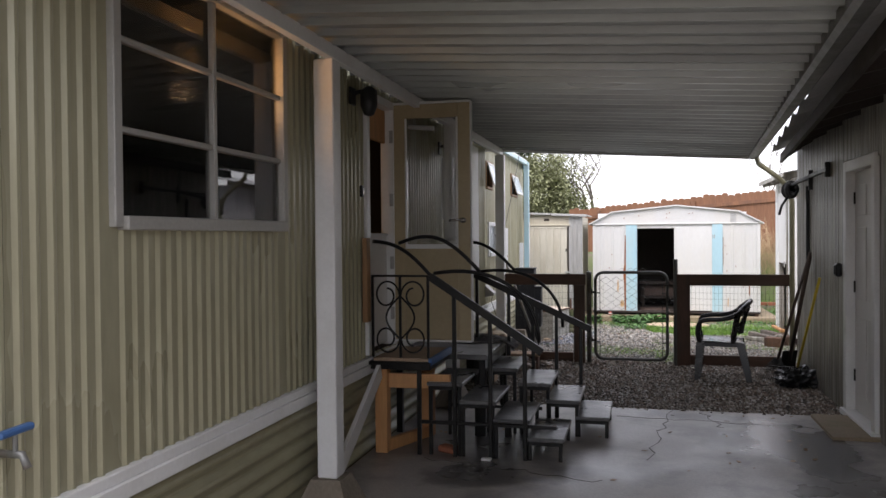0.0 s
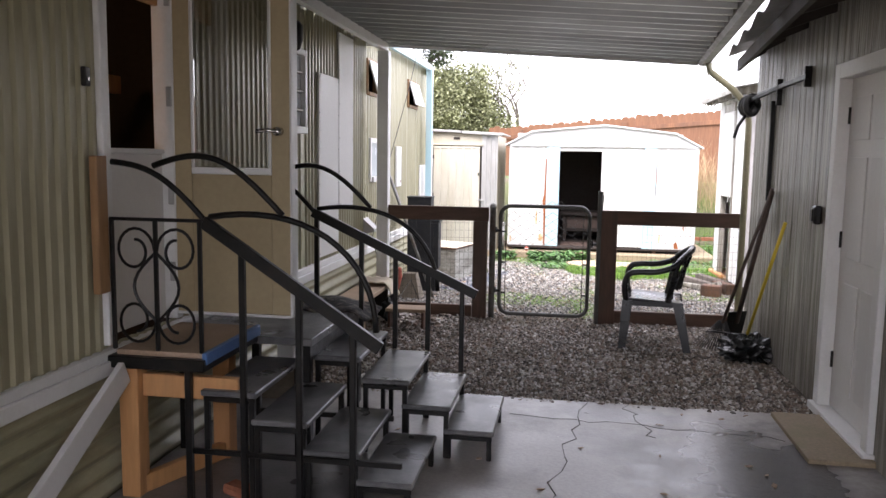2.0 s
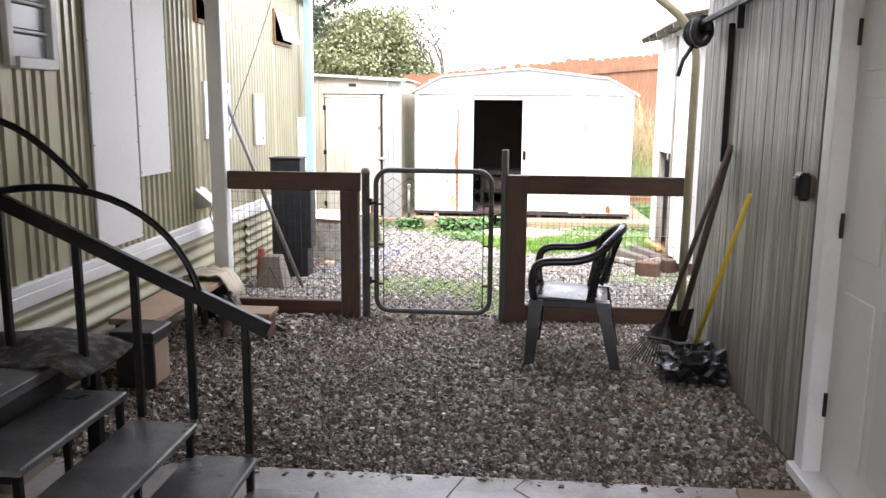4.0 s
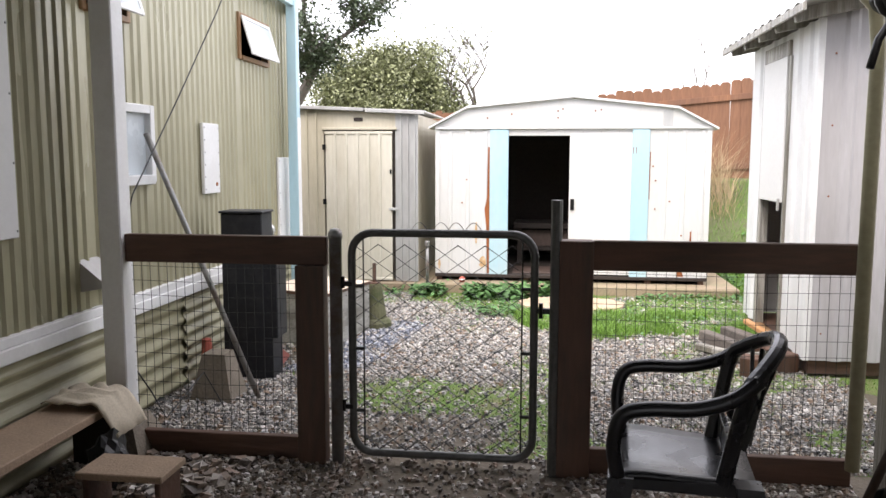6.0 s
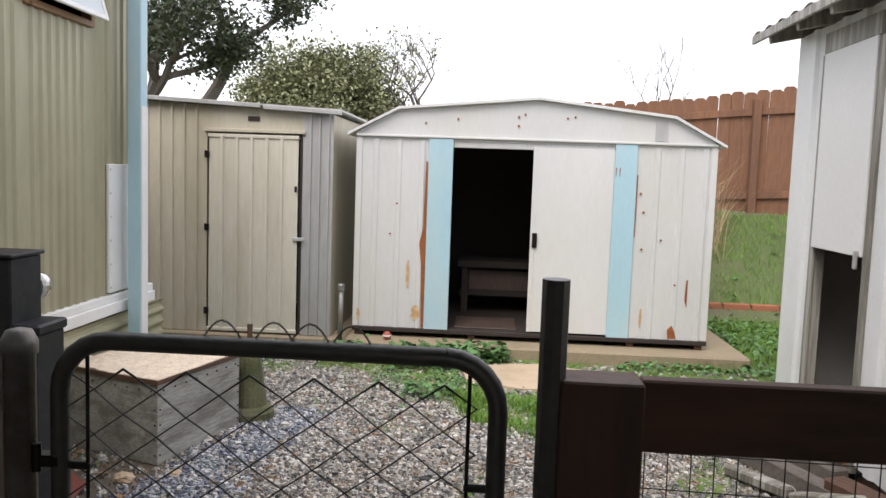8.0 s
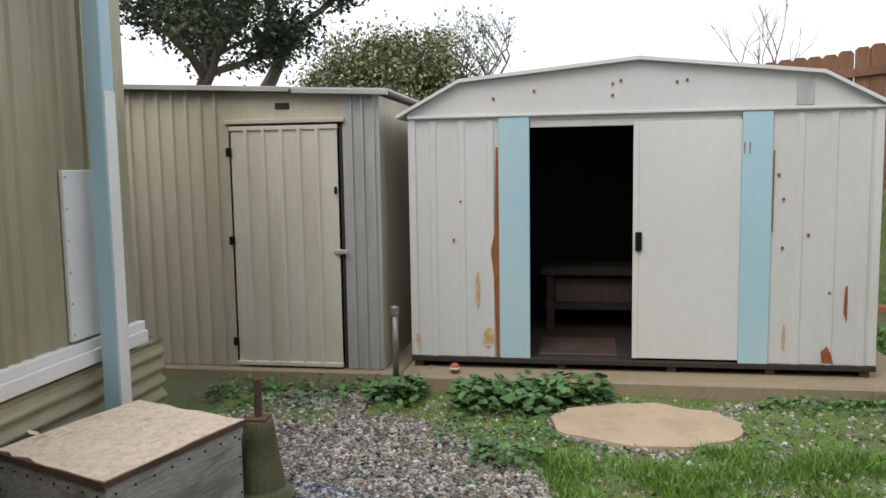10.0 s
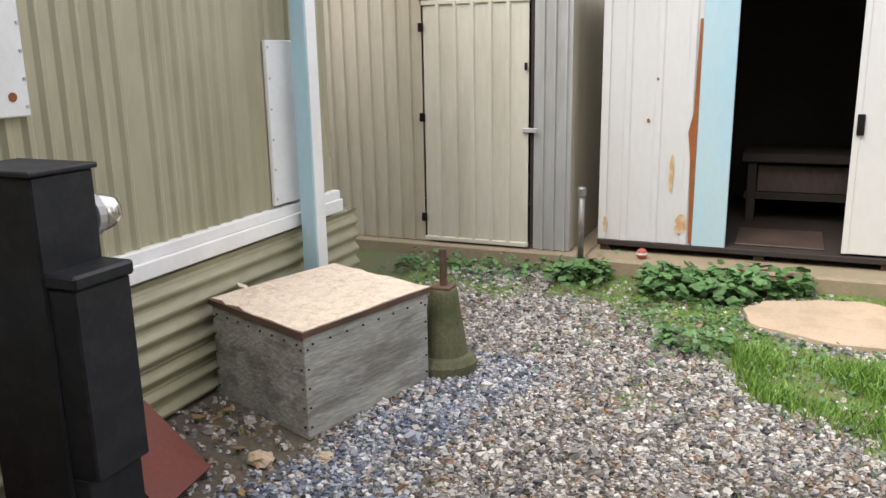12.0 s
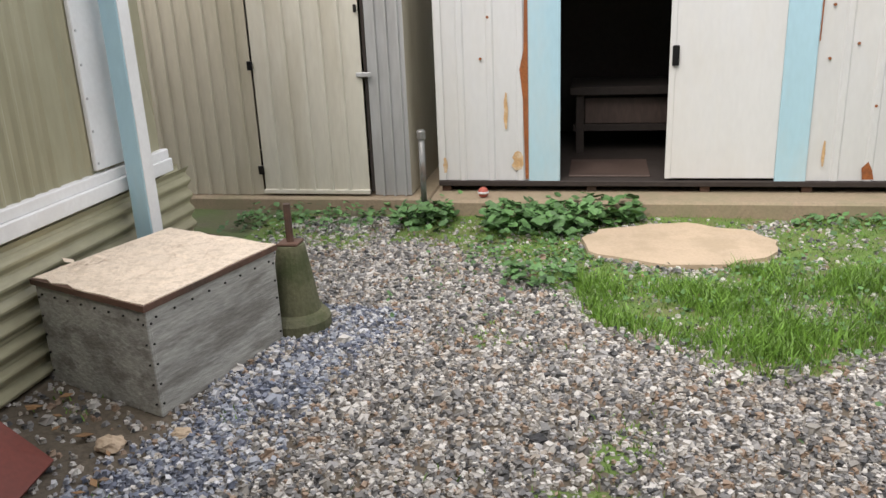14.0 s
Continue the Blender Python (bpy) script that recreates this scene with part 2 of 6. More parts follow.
BLUETAPE = material("blue_paint_edge", (0.06, 0.14, 0.33), 0.5, 0, 0.1, 6, 60, 0.05)
GLASS = glass_material("window_glass")
SMOKE = glass_material("dim_glass", (0.75, 0.75, 0.72), 0.02, 0.7)


def ground_material():
    """Packed earth, with moss-green grass and gravel where noise and the yard's plan put them."""
    m = material("earth", (0.12, 0.097, 0.07), 0.9, 0, 0.3, 2.5, 50, 0.5)
    n, l = m.node_tree.nodes, m.node_tree.links
    b = n["Principled BSDF"]
    old = b.inputs["Base Color"].links[0].from_socket
    tc = n.new("ShaderNodeTexCoord")
    sep = n.new("ShaderNodeSeparateXYZ")
    l.new(tc.outputs["Object"], sep.inputs[0])
    nz = n.new("ShaderNodeTexNoise")
    nz.inputs["Scale"].default_value, nz.inputs["Detail"].default_value = 1.1, 7
    l.new(tc.outputs["Object"], nz.inputs["Vector"])
    fy = n.new("ShaderNodeMapRange")
    for k, v in enumerate((12.0, 14.0, -0.25, 0.06)):
        fy.inputs[1 + k].default_value = v
    l.new(sep.outputs[1], fy.inputs[0])
    ad = n.new("ShaderNodeMath")
    l.new(fy.outputs[0], ad.inputs[0])
    l.new(nz.outputs[0], ad.inputs[1])
    cut = n.new("ShaderNodeMapRange")
    for k, v in enumerate((0.47, 0.6, 0.0, 0.9)):
        cut.inputs[1 + k].default_value = v
    l.new(ad.outputs[0], cut.inputs[0])
    mx = n.new("ShaderNodeMixRGB")
    mx.inputs[2].default_value = (0.09, 0.125, 0.04, 1)
    l.new(cut.outputs[0], mx.inputs[0])
    l.new(old, mx.inputs[1])
    l.new(mx.outputs[0], b.inputs["Base Color"])
    return m


GROUND = ground_material()
MOSS = material("moss_and_clover", (0.115, 0.185, 0.04), 0.9, 0, 0.35, 5, 90, 0.8, stain=(0.17, 0.15, 0.07), stain_amount=0.6, stain_scale=4)


def wet_patches(m, patches):
    """Darkens and glazes the slab inside ragged damp patches (x, y, radius x, radius y, depth)."""
    n, l = m.node_tree.nodes, m.node_tree.links
    b = n["Principled BSDF"]
    tc = n.new("ShaderNodeTexCoord")
    nz = n.new("ShaderNodeTexNoise")
    nz.inputs["Scale"].default_value, nz.inputs["Detail"].default_value = 2.6, 7
    l.new(tc.outputs["Object"], nz.inputs["Vector"])
    colour, rough = b.inputs["Base Color"].links[0].from_socket, b.inputs["Roughness"].links[0].from_socket
    for x, y, rx, ry, depth in patches:
        mp = n.new("ShaderNodeMapping")
        mp.vector_type = "TEXTURE"
        mp.inputs["Location"].default_value, mp.inputs["Scale"].default_value = (x, y, 0), (rx, ry, 1)
        l.new(tc.outputs["Object"], mp.inputs[0])
        ln = n.new("ShaderNodeVectorMath")
        ln.operation = "LENGTH"
        l.new(mp.outputs[0], ln.inputs[0])
        ad = n.new("ShaderNodeMath")
        ad.operation = "MULTIPLY_ADD"
        ad.inputs[1].default_value = 2.2
        l.new(nz.outputs[0], ad.inputs[0])
        l.new(ln.outputs["Value"], ad.inputs[2])
        cut = n.new("ShaderNodeMapRange")
        for k, v in enumerate((1.75, 2.1, depth, 0.0)):
            cut.inputs[1 + k].default_value = v
        l.new(ad.outputs[0], cut.inputs[0])
        mx = n.new("ShaderNodeMixRGB")
        mx.inputs[2].default_value = (0.03, 0.029, 0.03, 1)
        l.new(cut.outputs[0], mx.inputs[0])
        l.new(colour, mx.inputs[1])
        colour = mx.outputs[0]
        mr = n.new("ShaderNodeMixRGB")
        mr.inputs[2].default_value = (0.22, 0.22, 0.22, 1)
        l.new(cut.outputs[0], mr.inputs[0])
        l.new(rough, mr.inputs[1])
        rough = mr.outputs[0]
    l.new(colour, b.inputs["Base Color"])
    l.new(rough, b.inputs["Roughness"])


wet_patches(CONCRETE, [(1.25, 6.25, 0.55, 0.85, 0.85), (1.35, 5.2, 0.4, 0.5, 0.7), (-0.95, 5.0, 0.5, 0.3, 0.7), (-1.2, 5.8, 0.8, 0.8, 0.6), (0.55, 4.3, 0.6, 0.35, 0.7), (0.75, 7.0, 0.7, 0.14, 0.6)])


# ---- mesh tools ----
class Build:
    """Collects boxes, tubes and prisms into one mesh."""

    def __init__(self):
        self.v, self.f = [], []

    def add(self, verts, faces, m=None):
        k = len(self.v)
        self.v += [tuple(m @ Vector(p)) if m else tuple(p) for p in verts]
        self.f += [tuple(i + k for i in f) for f in faces]
        return self

    def box(self, x0, x1, y0, y1, z0, z1, m=None, bevel=0.004):
        b = bmesh.new()
        bmesh.ops.create_cube(b, size=1)
        for v in b.verts:
            v.co = ((x0 + x1) / 2 + v.co.x * (x1 - x0), (y0 + y1) / 2 + v.co.y * (y1 - y0), (z0 + z1) / 2 + v.co.z * (z1 - z0))
        w = min(bevel, 0.3 * min(abs(x1 - x0), abs(y1 - y0), abs(z1 - z0)))
        if w > 0:
            bmesh.ops.bevel(b, geom=b.edges[:], offset=w, segments=1, affect="EDGES")
        b.verts.index_update()
        self.add([v.co[:] for v in b.verts], [[v.index for v in f.verts] for f in b.faces], m)
        b.free()
        return self

    def bar(self, a, c, w, h, bevel=0.003):
        """A rectangular bar from a to c; w across, h upwards."""
        a, c = Vector(a), Vector(c)
        d = c - a
        m = Matrix.Translation(a) @ d.to_track_quat("X", "Z").to_matrix().to_4x4()
        return self.box(0, d.length, -w / 2, w / 2, -h / 2, h / 2, m, bevel)

    def tube(self, pts, r, n=8, taper=None, caps=True):
        pts = [Vector(p) for p in pts]
        k = len(self.v)
        up = None
        for i, p in enumerate(pts):
            d = (pts[min(i + 1, len(pts) - 1)] - pts[max(i - 1, 0)]).normalized()
            if up is None:
                up = d.orthogonal().normalized()
            up = (up - d * up.dot(d)).normalized()
            side = d.cross(up)
            rr = r if taper is None else r + (taper - r) * i / max(1, len(pts) - 1)
            for j in range(n):
                a = 2 * math.pi * j / n
                self.v.append(tuple(p + rr * (math.cos(a) * up + math.sin(a) * side)))
        for i in range(len(pts) - 1):
            for j in range(n):
                a, b = k + i * n + j, k + i * n + (j + 1) % n
                self.f.append((a, b, b + n, a + n))
        if caps:
            self.f.append(tuple(k + j for j in range(n))[::-1])
            self.f.append(tuple(k + (len(pts) - 1) * n + j for j in range(n)))
        return self

    def lathe(self, x, y, rings, n=16):
        k = len(self.v)
        for r, z in rings:
            for j in range(n):
                a = 2 * math.pi * j / n
                self.v.append((x + r * math.cos(a), y + r * math.sin(a), z))
        for i in range(len(rings) - 1):
            for j in range(n):
                a, b = k + i * n + j, k + i * n + (j + 1) % n
                self.f.append((a, b, b + n, a + n))
        self.f.append(tuple(k + j for j in range(n))[::-1])
        self.f.append(tuple(k + (len(rings) - 1) * n + j for j in range(n)))
        return self

    def sheet(self, profile, place, thick):
        """A folded sheet: profile points (along, out) swept between two ends. place(along, out, end) gives the point, end 0 or 1."""
        k, n = len(self.v), len(profile)
        for t in (0, -thick):
            for end in (0, 1):
                self.v += [tuple(place(a, o + t, end)) for a, o in profile]
        for i in range(n - 1):
            self.f.append((k + i, k + i + 1, k + n + i + 1, k + n + i))
            self.f.append((k + 2 * n + i, k + 3 * n + i, k + 3 * n + i + 1, k + 2 * n + i + 1))
            self.f.append((k + i, k + 2 * n + i, k + 2 * n + i + 1, k + i + 1))
            self.f.append((k + n + i, k + n + i + 1, k + 3 * n + i + 1, k + 3 * n + i))
        self.f.append((k, k + n, k + 3 * n, k + 2 * n))
        self.f.append((k + n - 1, k + 3 * n - 1, k + 4 * n - 1, k + 2 * n - 1))
        return self

    def make(self, name, mat, parent=None, smooth=False):
        me = bpy.data.meshes.new(name)
        me.from_pydata(self.v, [], self.f)
        me.materials.append(mat)
        if smooth:
            me.polygons.foreach_set("use_smooth", [True] * len(me.polygons))
        me.update()
        ob = new(name, me)
        if parent:
            ob.parent = parent
            ob.matrix_parent_inverse = parent.matrix_basis.inverted()
        return ob


def thing(name, at, label, category, group="", kind=""):
    e = new(name)
    e.empty_display_size = 0.1
    e.matrix_basis = Matrix.Translation(at)
    return tagged(e, label, category, group, kind)


def setting(ob, label, category):
    return tagged(ob, label, category, kind="structure")


def ribs(a0, a1, pitch, height, flat=0.45, slope=0.12):
    """A rib profile from a0 to a1: flats with raised ribs."""
    out, a = [(a0, 0.0)], a0
    while a + pitch <= a1 + 1e-6:
        s = a + pitch * flat
        e = a + pitch
        w = pitch * slope
        out += [(s, 0.0), (s + w, height), (e - w, height), (e, 0.0)]
        a += pitch
    if out[-1][0] < a1 - 1e-4:
        out.append((a1, 0.0))
    return out


def waves(a0, a1, pitch, height, n=6):
    k = max(2, int((a1 - a0) / pitch * n))
    return [(a0 + (a1 - a0) * i / k, height * 0.5 * (1 + math.sin(2 * math.pi * (a0 + (a1 - a0) * i / k) / pitch))) for i in range(k + 1)]


def arc(a, b, rise, n=14):
    """Points of a bowed line from a to b, raised by rise in the middle."""
    a, b = Vector(a), Vector(b)
    return [a.lerp(b, i / n) + Vector((0, 0, rise * math.sin(math.pi * i / n))) for i in range(n + 1)]


def smooth_path(points, n=5):
    """A rounded line through the points."""
    pts = [Vector(p) for p in points]
    out = []
    for i in range(len(pts) - 1):
        a, b, c, d = pts[max(0, i - 1)], pts[i], pts[i + 1], pts[min(len(pts) - 1, i + 2)]
        for k in range(n):
            t = k / n
            out.append(0.5 * (2 * b + (c - a) * t + (2 * a - 5 * b + 4 * c - d) * t * t + (3 * b - a - 3 * c + d) * t ** 3))
    return out + [pts[-1]]

# ---- the ground ----
def ground_height(x, y):
    """The yard is level and rises in a bank behind the sheds."""
    t = max(0.0, min(1.0, (y - 16.85) / 1.3))
    return -0.012 + 1.15 * t * t * (3 - 2 * t) + 0.012 * noise.noise((x * 0.9, y * 0.9, 0)) * min(1, max(0, y - 10))


def build_ground():
    xs = [-1500, -300, -60, -20] + [-8 + 0.4 * i for i in range(41)] + [20, 60, 300, 1500]
    ys = [-1500, -300, -60, -10] + [-4 + 0.4 * i for i in range(67)] + [30, 60, 300, 1500]
    n = len(xs)
    b = Build()
    b.v = [(x, y, ground_height(x, y)) for y in ys for x in xs]
    b.f = [(j * n + i, j * n + i + 1, (j + 1) * n + i + 1, (j + 1) * n + i) for j in range(len(ys) - 1) for i in range(n - 1)]
    return setting(b.make("ground", GROUND, smooth=True), "brown earth with patches of green grass and weeds", "ground")


build_ground()
slab = Build().box(-1.80, 1.83, -3.4, 7.24, -0.15, 0.006).make("floor", CONCRETE)
setting(slab, "stained grey concrete carport slab with cracks", "floor")
doorstone = Build().box(1.50, 1.84, 6.40, 7.20, -0.02, 0.03).make("pavement", KERB)
setting(doorstone, "pale concrete paver in front of the door", "paver")


def crack(points, name="trim"):
    b = Build()
    for p, q in zip(points, points[1:]):
        b.bar((*p, 0.0055), (*q, 0.0055), random.uniform(0.002, 0.007), 0.004, 0)
    return setting(b.make(name, DARK), "dark crack across the concrete slab", "crack")


def wander(a, c, n=12, amp=0.05):
    return [(a[0] + (c[0] - a[0]) * i / n + random.uniform(-amp, amp), a[1] + (c[1] - a[1]) * i / n + random.uniform(-amp, amp)) for i in range(n + 1)]


crack(wander((0.35, 7.2), (0.15, 5.6)))
crack(wander((0.62, 7.22), (0.75, 6.6), 8, 0.04))
crack(wander((-0.1, 6.9), (1.45, 6.75), 16, 0.03))
crack(wander((-1.4, 5.3), (-0.1, 5.0), 14, 0.04))


# ---- the mobile home ----
WX = -1.82
OPENINGS = [(2.55, 4.02, 1.62, 2.68), (5.42, 6.02, 0.70, 2.58), (7.72, 8.10, 1.75, 2.33), (10.02, 10.45, 2.18, 2.52), (10.12, 10.65, 1.32, 1.72), (12.05, 12.66, 2.18, 2.50)]


def build_siding():
    cuts = sorted({-3.4, 13.36, *[o[0] for o in OPENINGS], *[o[1] for o in OPENINGS]})
    b = Build()
    for a0, a1 in zip(cuts, cuts[1:]):
        mid = (a0 + a1) / 2
        z = 0.66
        spans = []
        for o in sorted(o for o in OPENINGS if o[0] < mid < o[1]):
            spans.append((z, o[2]))
            z = o[3]
        spans.append((z, 2.76))
        spans.sort()
        if len(spans) == 3:
            spans = [(0.66, 1.32), (1.72, 2.18), (2.52, 2.76)]
        for z0, z1 in spans:
            if z1 > z0:
                b.sheet(ribs(a0, a1, 0.0785, 0.012, 0.42, 0.2), lambda a, o, e, z0=z0, z1=z1: (WX + o, a, (z0, z1)[e]), 0.004)
    w = setting(b.make("wall_west", SIDING), "olive green ribbed aluminium siding of a mobile home", "wall")
    # Added shell behind the openings; its near-black colour stands for unlit rooms.
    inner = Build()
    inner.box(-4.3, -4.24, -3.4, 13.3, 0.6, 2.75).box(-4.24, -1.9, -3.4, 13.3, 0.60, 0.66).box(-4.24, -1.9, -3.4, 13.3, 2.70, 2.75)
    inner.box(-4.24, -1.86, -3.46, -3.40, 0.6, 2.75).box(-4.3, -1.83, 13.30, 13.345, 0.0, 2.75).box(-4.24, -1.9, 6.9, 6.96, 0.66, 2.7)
    setting(inner.make("wall_inner", DARK), "near-black shell standing in for the unlit rooms of the mobile home", "wall")
    roof = Build().box(-4.5, WX + 0.06, -3.4, 13.45, 2.765, 2.84)
    setting(roof.make("roof_edge", WHITE), "white metal roof edge of the mobile home", "roof")
    lip = Build().box(WX - 0.005, WX + 0.05, -3.4, 13.38, 0.575, 0.64).box(WX - 0.005, WX + 0.035, -3.4, 13.38, 0.64, 0.685)
    setting(lip.make("trim", WHITE), "white metal drip ledge below the siding", "trim")
    sk = Build().sheet(waves(-0.02, 0.58, 0.098, 0.03, 8), lambda a, o, e: (WX - 0.015 + o, (-3.4, 13.52)[e], a), 0.004)
    setting(sk.make("wall_skirting", SKIRT), "olive corrugated metal skirting", "skirting")
    lap = Build().sheet(waves(0.0, 0.56, 0.078, 0.026, 8), lambda a, o, e: (WX + 0.008 + o, (10.98, 13.56)[e], a), 0.004)
    setting(lap.make("wall_skirting", SKIRT), "overlapping olive corrugated metal skirting sheet", "skirting")


build_siding()


def window_grid(name, y0, y1, z0, z1, cols, rows, label, mat=BROWNTRIM, bar=0.03, pane_mat=None):
    pane_mat = pane_mat or GLASS
    w = thing(name, (WX, (y0 + y1) / 2, z0), label, "window", kind="structure")
    f = Build()
    for a, c in ((y0 - 0.03, y0 + 0.02), (y1 - 0.02, y1 + 0.03)):
        f.box(WX - 0.05, WX + 0.03, a, c, z0 - 0.03, z1 + 0.03)
    f.box(WX - 0.05, WX + 0.03, y0 + 0.02, y1 - 0.02, z1 - 0.02, z1 + 0.03)
    f.box(WX - 0.05, WX + 0.05, y0 + 0.02, y1 - 0.02, z0 - 0.04, z0 + 0.015)
    f.make("frame", mat, w)
    for i in range(1, cols):
        y = y0 + (y1 - y0) * i / cols
        Build().box(WX - 0.03, WX + 0.018, y - bar / 2, y + bar / 2, z0 + 0.015, z1 - 0.02).make("mullion", mat, w)
    for j in range(1, rows):
        z = z0 + (z1 - z0) * j / rows
        Build().box(WX - 0.028, WX + 0.012, y0 + 0.02, y1 - 0.02, z - bar * 0.4, z + bar * 0.4).make("glazing_bar", mat, w)
    for i in range(cols):
        for j in range(rows):
            p = Build().box(WX - 0.012, WX - 0.008, y0 + (y1 - y0) * i / cols + 0.016, y0 + (y1 - y0) * (i + 1) / cols - 0.016, z0 + (z1 - z0) * j / rows + 0.016,
                            z0 + (z1 - z0) * (j + 1) / rows - 0.016, bevel=0).make("pane", pane_mat, w)
            p.visible_shadow = False
    return w


GREYTRIM = material("grey_aluminium_trim", (0.40, 0.39, 0.36), 0.5, 0.2, 0.1, 5, 60, 0.05)
window_grid("window_1", 2.56, 4.01, 1.63, 2.67, 2, 3, "aluminium window of six panes with dark blinds inside", GREYTRIM)
# Clear louvres: the pale pane colour replaces the sky they mirror.
window_grid("window_2", 7.73, 8.09, 1.76, 2.32, 1, 4, "small jalousie window with glass louvres", WHITE, 0.02, FROST_SKY)
window_grid("window_3", 10.13, 10.64, 1.33, 1.71, 1, 1, "small window with a frosted pane in a white frame", WHITE, 0.02, FROST_SKY)


def venetian_blind():
    w = thing("window_blind", (-1.99, 3.28, 1.62), "brown slatted blind hanging behind the window", "blind")
    for i in range(34):
        z = 1.66 + i * 0.03
        Build().bar((-1.98, 2.5, z), (-1.98, 4.05, z), 0.022, 0.003, 0).make("slat", BROWNTRIM, w)
    Build().box(-2.0, -1.95, 2.5, 4.05, 2.68, 2.70).make("headrail", BROWNTRIM, w)


venetian_blind()
lamp = thing("ceiling_lamp", (-2.12, 3.55, 2.7), "glowing warm lamp inside the mobile home", "lamp")
Build().tube([(-2.12, 3.55, 2.53), (-2.12, 3.55, 2.70)], 0.008, 6).make("stem", BROWNTRIM, lamp)
Build().lathe(-2.12, 3.55, [(0.02, 2.40), (0.06, 2.42), (0.075, 2.47), (0.05, 2.52), (0.02, 2.54)]).make("shade", glow("warm_bulb", (1.0, 0.5, 0.15), 14), lamp, True)
bulb = new("lamp_light", bpy.data.lights.new("lamp_light", "POINT"))
bulb.data.energy, bulb.data.color, bulb.data.shadow_soft_size = 1.5, (1, 0.6, 0.3), 0.06
bulb.location = (-2.12, 3.55, 2.30)


def awning_window(name, y0, y1, z0, z1):
    w = thing(name, (WX, (y0 + y1) / 2, z0), "small awning window with a white sash pushed open", "window", kind="structure")
    f = Build()
    f.box(WX - 0.04, WX + 0.02, y0 - 0.025, y0 + 0.012, z0 - 0.02, z1 + 0.02).box(WX - 0.04, WX + 0.02, y1 - 0.012, y1 + 0.025, z0 - 0.02, z1 + 0.02)
    f.box(WX - 0.04, WX + 0.02, y0 + 0.012, y1 - 0.012, z1 - 0.01, z1 + 0.02).box(WX - 0.04, WX + 0.03, y0 + 0.012, y1 - 0.012, z0 - 0.025, z0 + 0.01)
    f.make("frame", BROWNTRIM, w)
    m = Matrix.Translation((WX + 0.025, 0, z1)) @ pose(0, 0, 0, 0, -16, 0)
    h = z1 - z0
    s = Build()
    s.box(-0.008, 0.008, y0, y0 + 0.03, -h, 0, m).box(-0.008, 0.008, y1 - 0.03, y1, -h, 0, m)
    s.box(-0.008, 0.008, y0 + 0.03, y1 - 0.03, -0.03, 0, m).box(-0.008, 0.008, y0 + 0.03, y1 - 0.03, -h, -h + 0.03, m)
    s.make("sash", WHITE, w)
    Build().box(-0.002, 0.002, y0 + 0.03, y1 - 0.03, -h + 0.03, -0.03, m, 0).make("pane", FROST_SKY, w)


awning_window("window_4", 10.03, 10.44, 2.19, 2.51)
awning_window("window_5", 12.06, 12.65, 2.19, 2.49)


def wall_board(y0, y1, z0, z1, label, mat=BOARD, out=0.018):
    w = thing("wall_panel", (WX + 0.014, (y0 + y1) / 2, z0), label, "panel")
    Build().box(WX + 0.013, WX + 0.013 + out, y0, y1, z0, z1).make("board", mat, w)
    for z in [z0 + 0.03 + i * (z1 - z0 - 0.06) / 5 for i in range(6)]:
        for y in (y0 + 0.012, y1 - 0.012):
            Build().box(WX + 0.013 + out, WX + 0.017 + out, y - 0.005, y + 0.005, z - 0.005, z + 0.005, bevel=0.001).make("screw", GALV, w)
    return w


wall_board(8.40, 8.95, 0.72, 2.22, "tall white board screwed over the siding")
wall_board(8.97, 9.42, 1.10, 2.62, "tall white access panel screwed to the siding")
hatch = wall_board(11.31, 11.56, 1.20, 1.67, "small white access door with a red dot", WHITE, 0.025)
Build().tube([(WX + 0.036, 11.50, 1.26), (WX + 0.042, 11.50, 1.26)], 0.014, 10).make("latch", RUST, hatch)
wall_board(12.80, 13.16, 0.70, 1.44, "white access door low on the siding", WHITE, 0.022)

vent = thing("wall_vent", (WX, 10.0, 0.8), "grey metal vent hood on the siding", "vent")
Build().add([(WX, 9.88, 0.94), (WX, 10.08, 0.94), (WX, 9.88, 0.78), (WX, 10.08, 0.78), (WX + 0.12, 9.90, 0.80), (WX + 0.12, 10.06, 0.80), (WX + 0.12, 9.90, 0.83), (WX + 0.12, 10.06, 0.83)],
            [(0, 1, 7, 6), (6, 7, 5, 4), (4, 5, 3, 2), (0, 6, 4, 2), (1, 3, 5, 7), (0, 2, 3, 1)]).make("hood", GALV, vent)


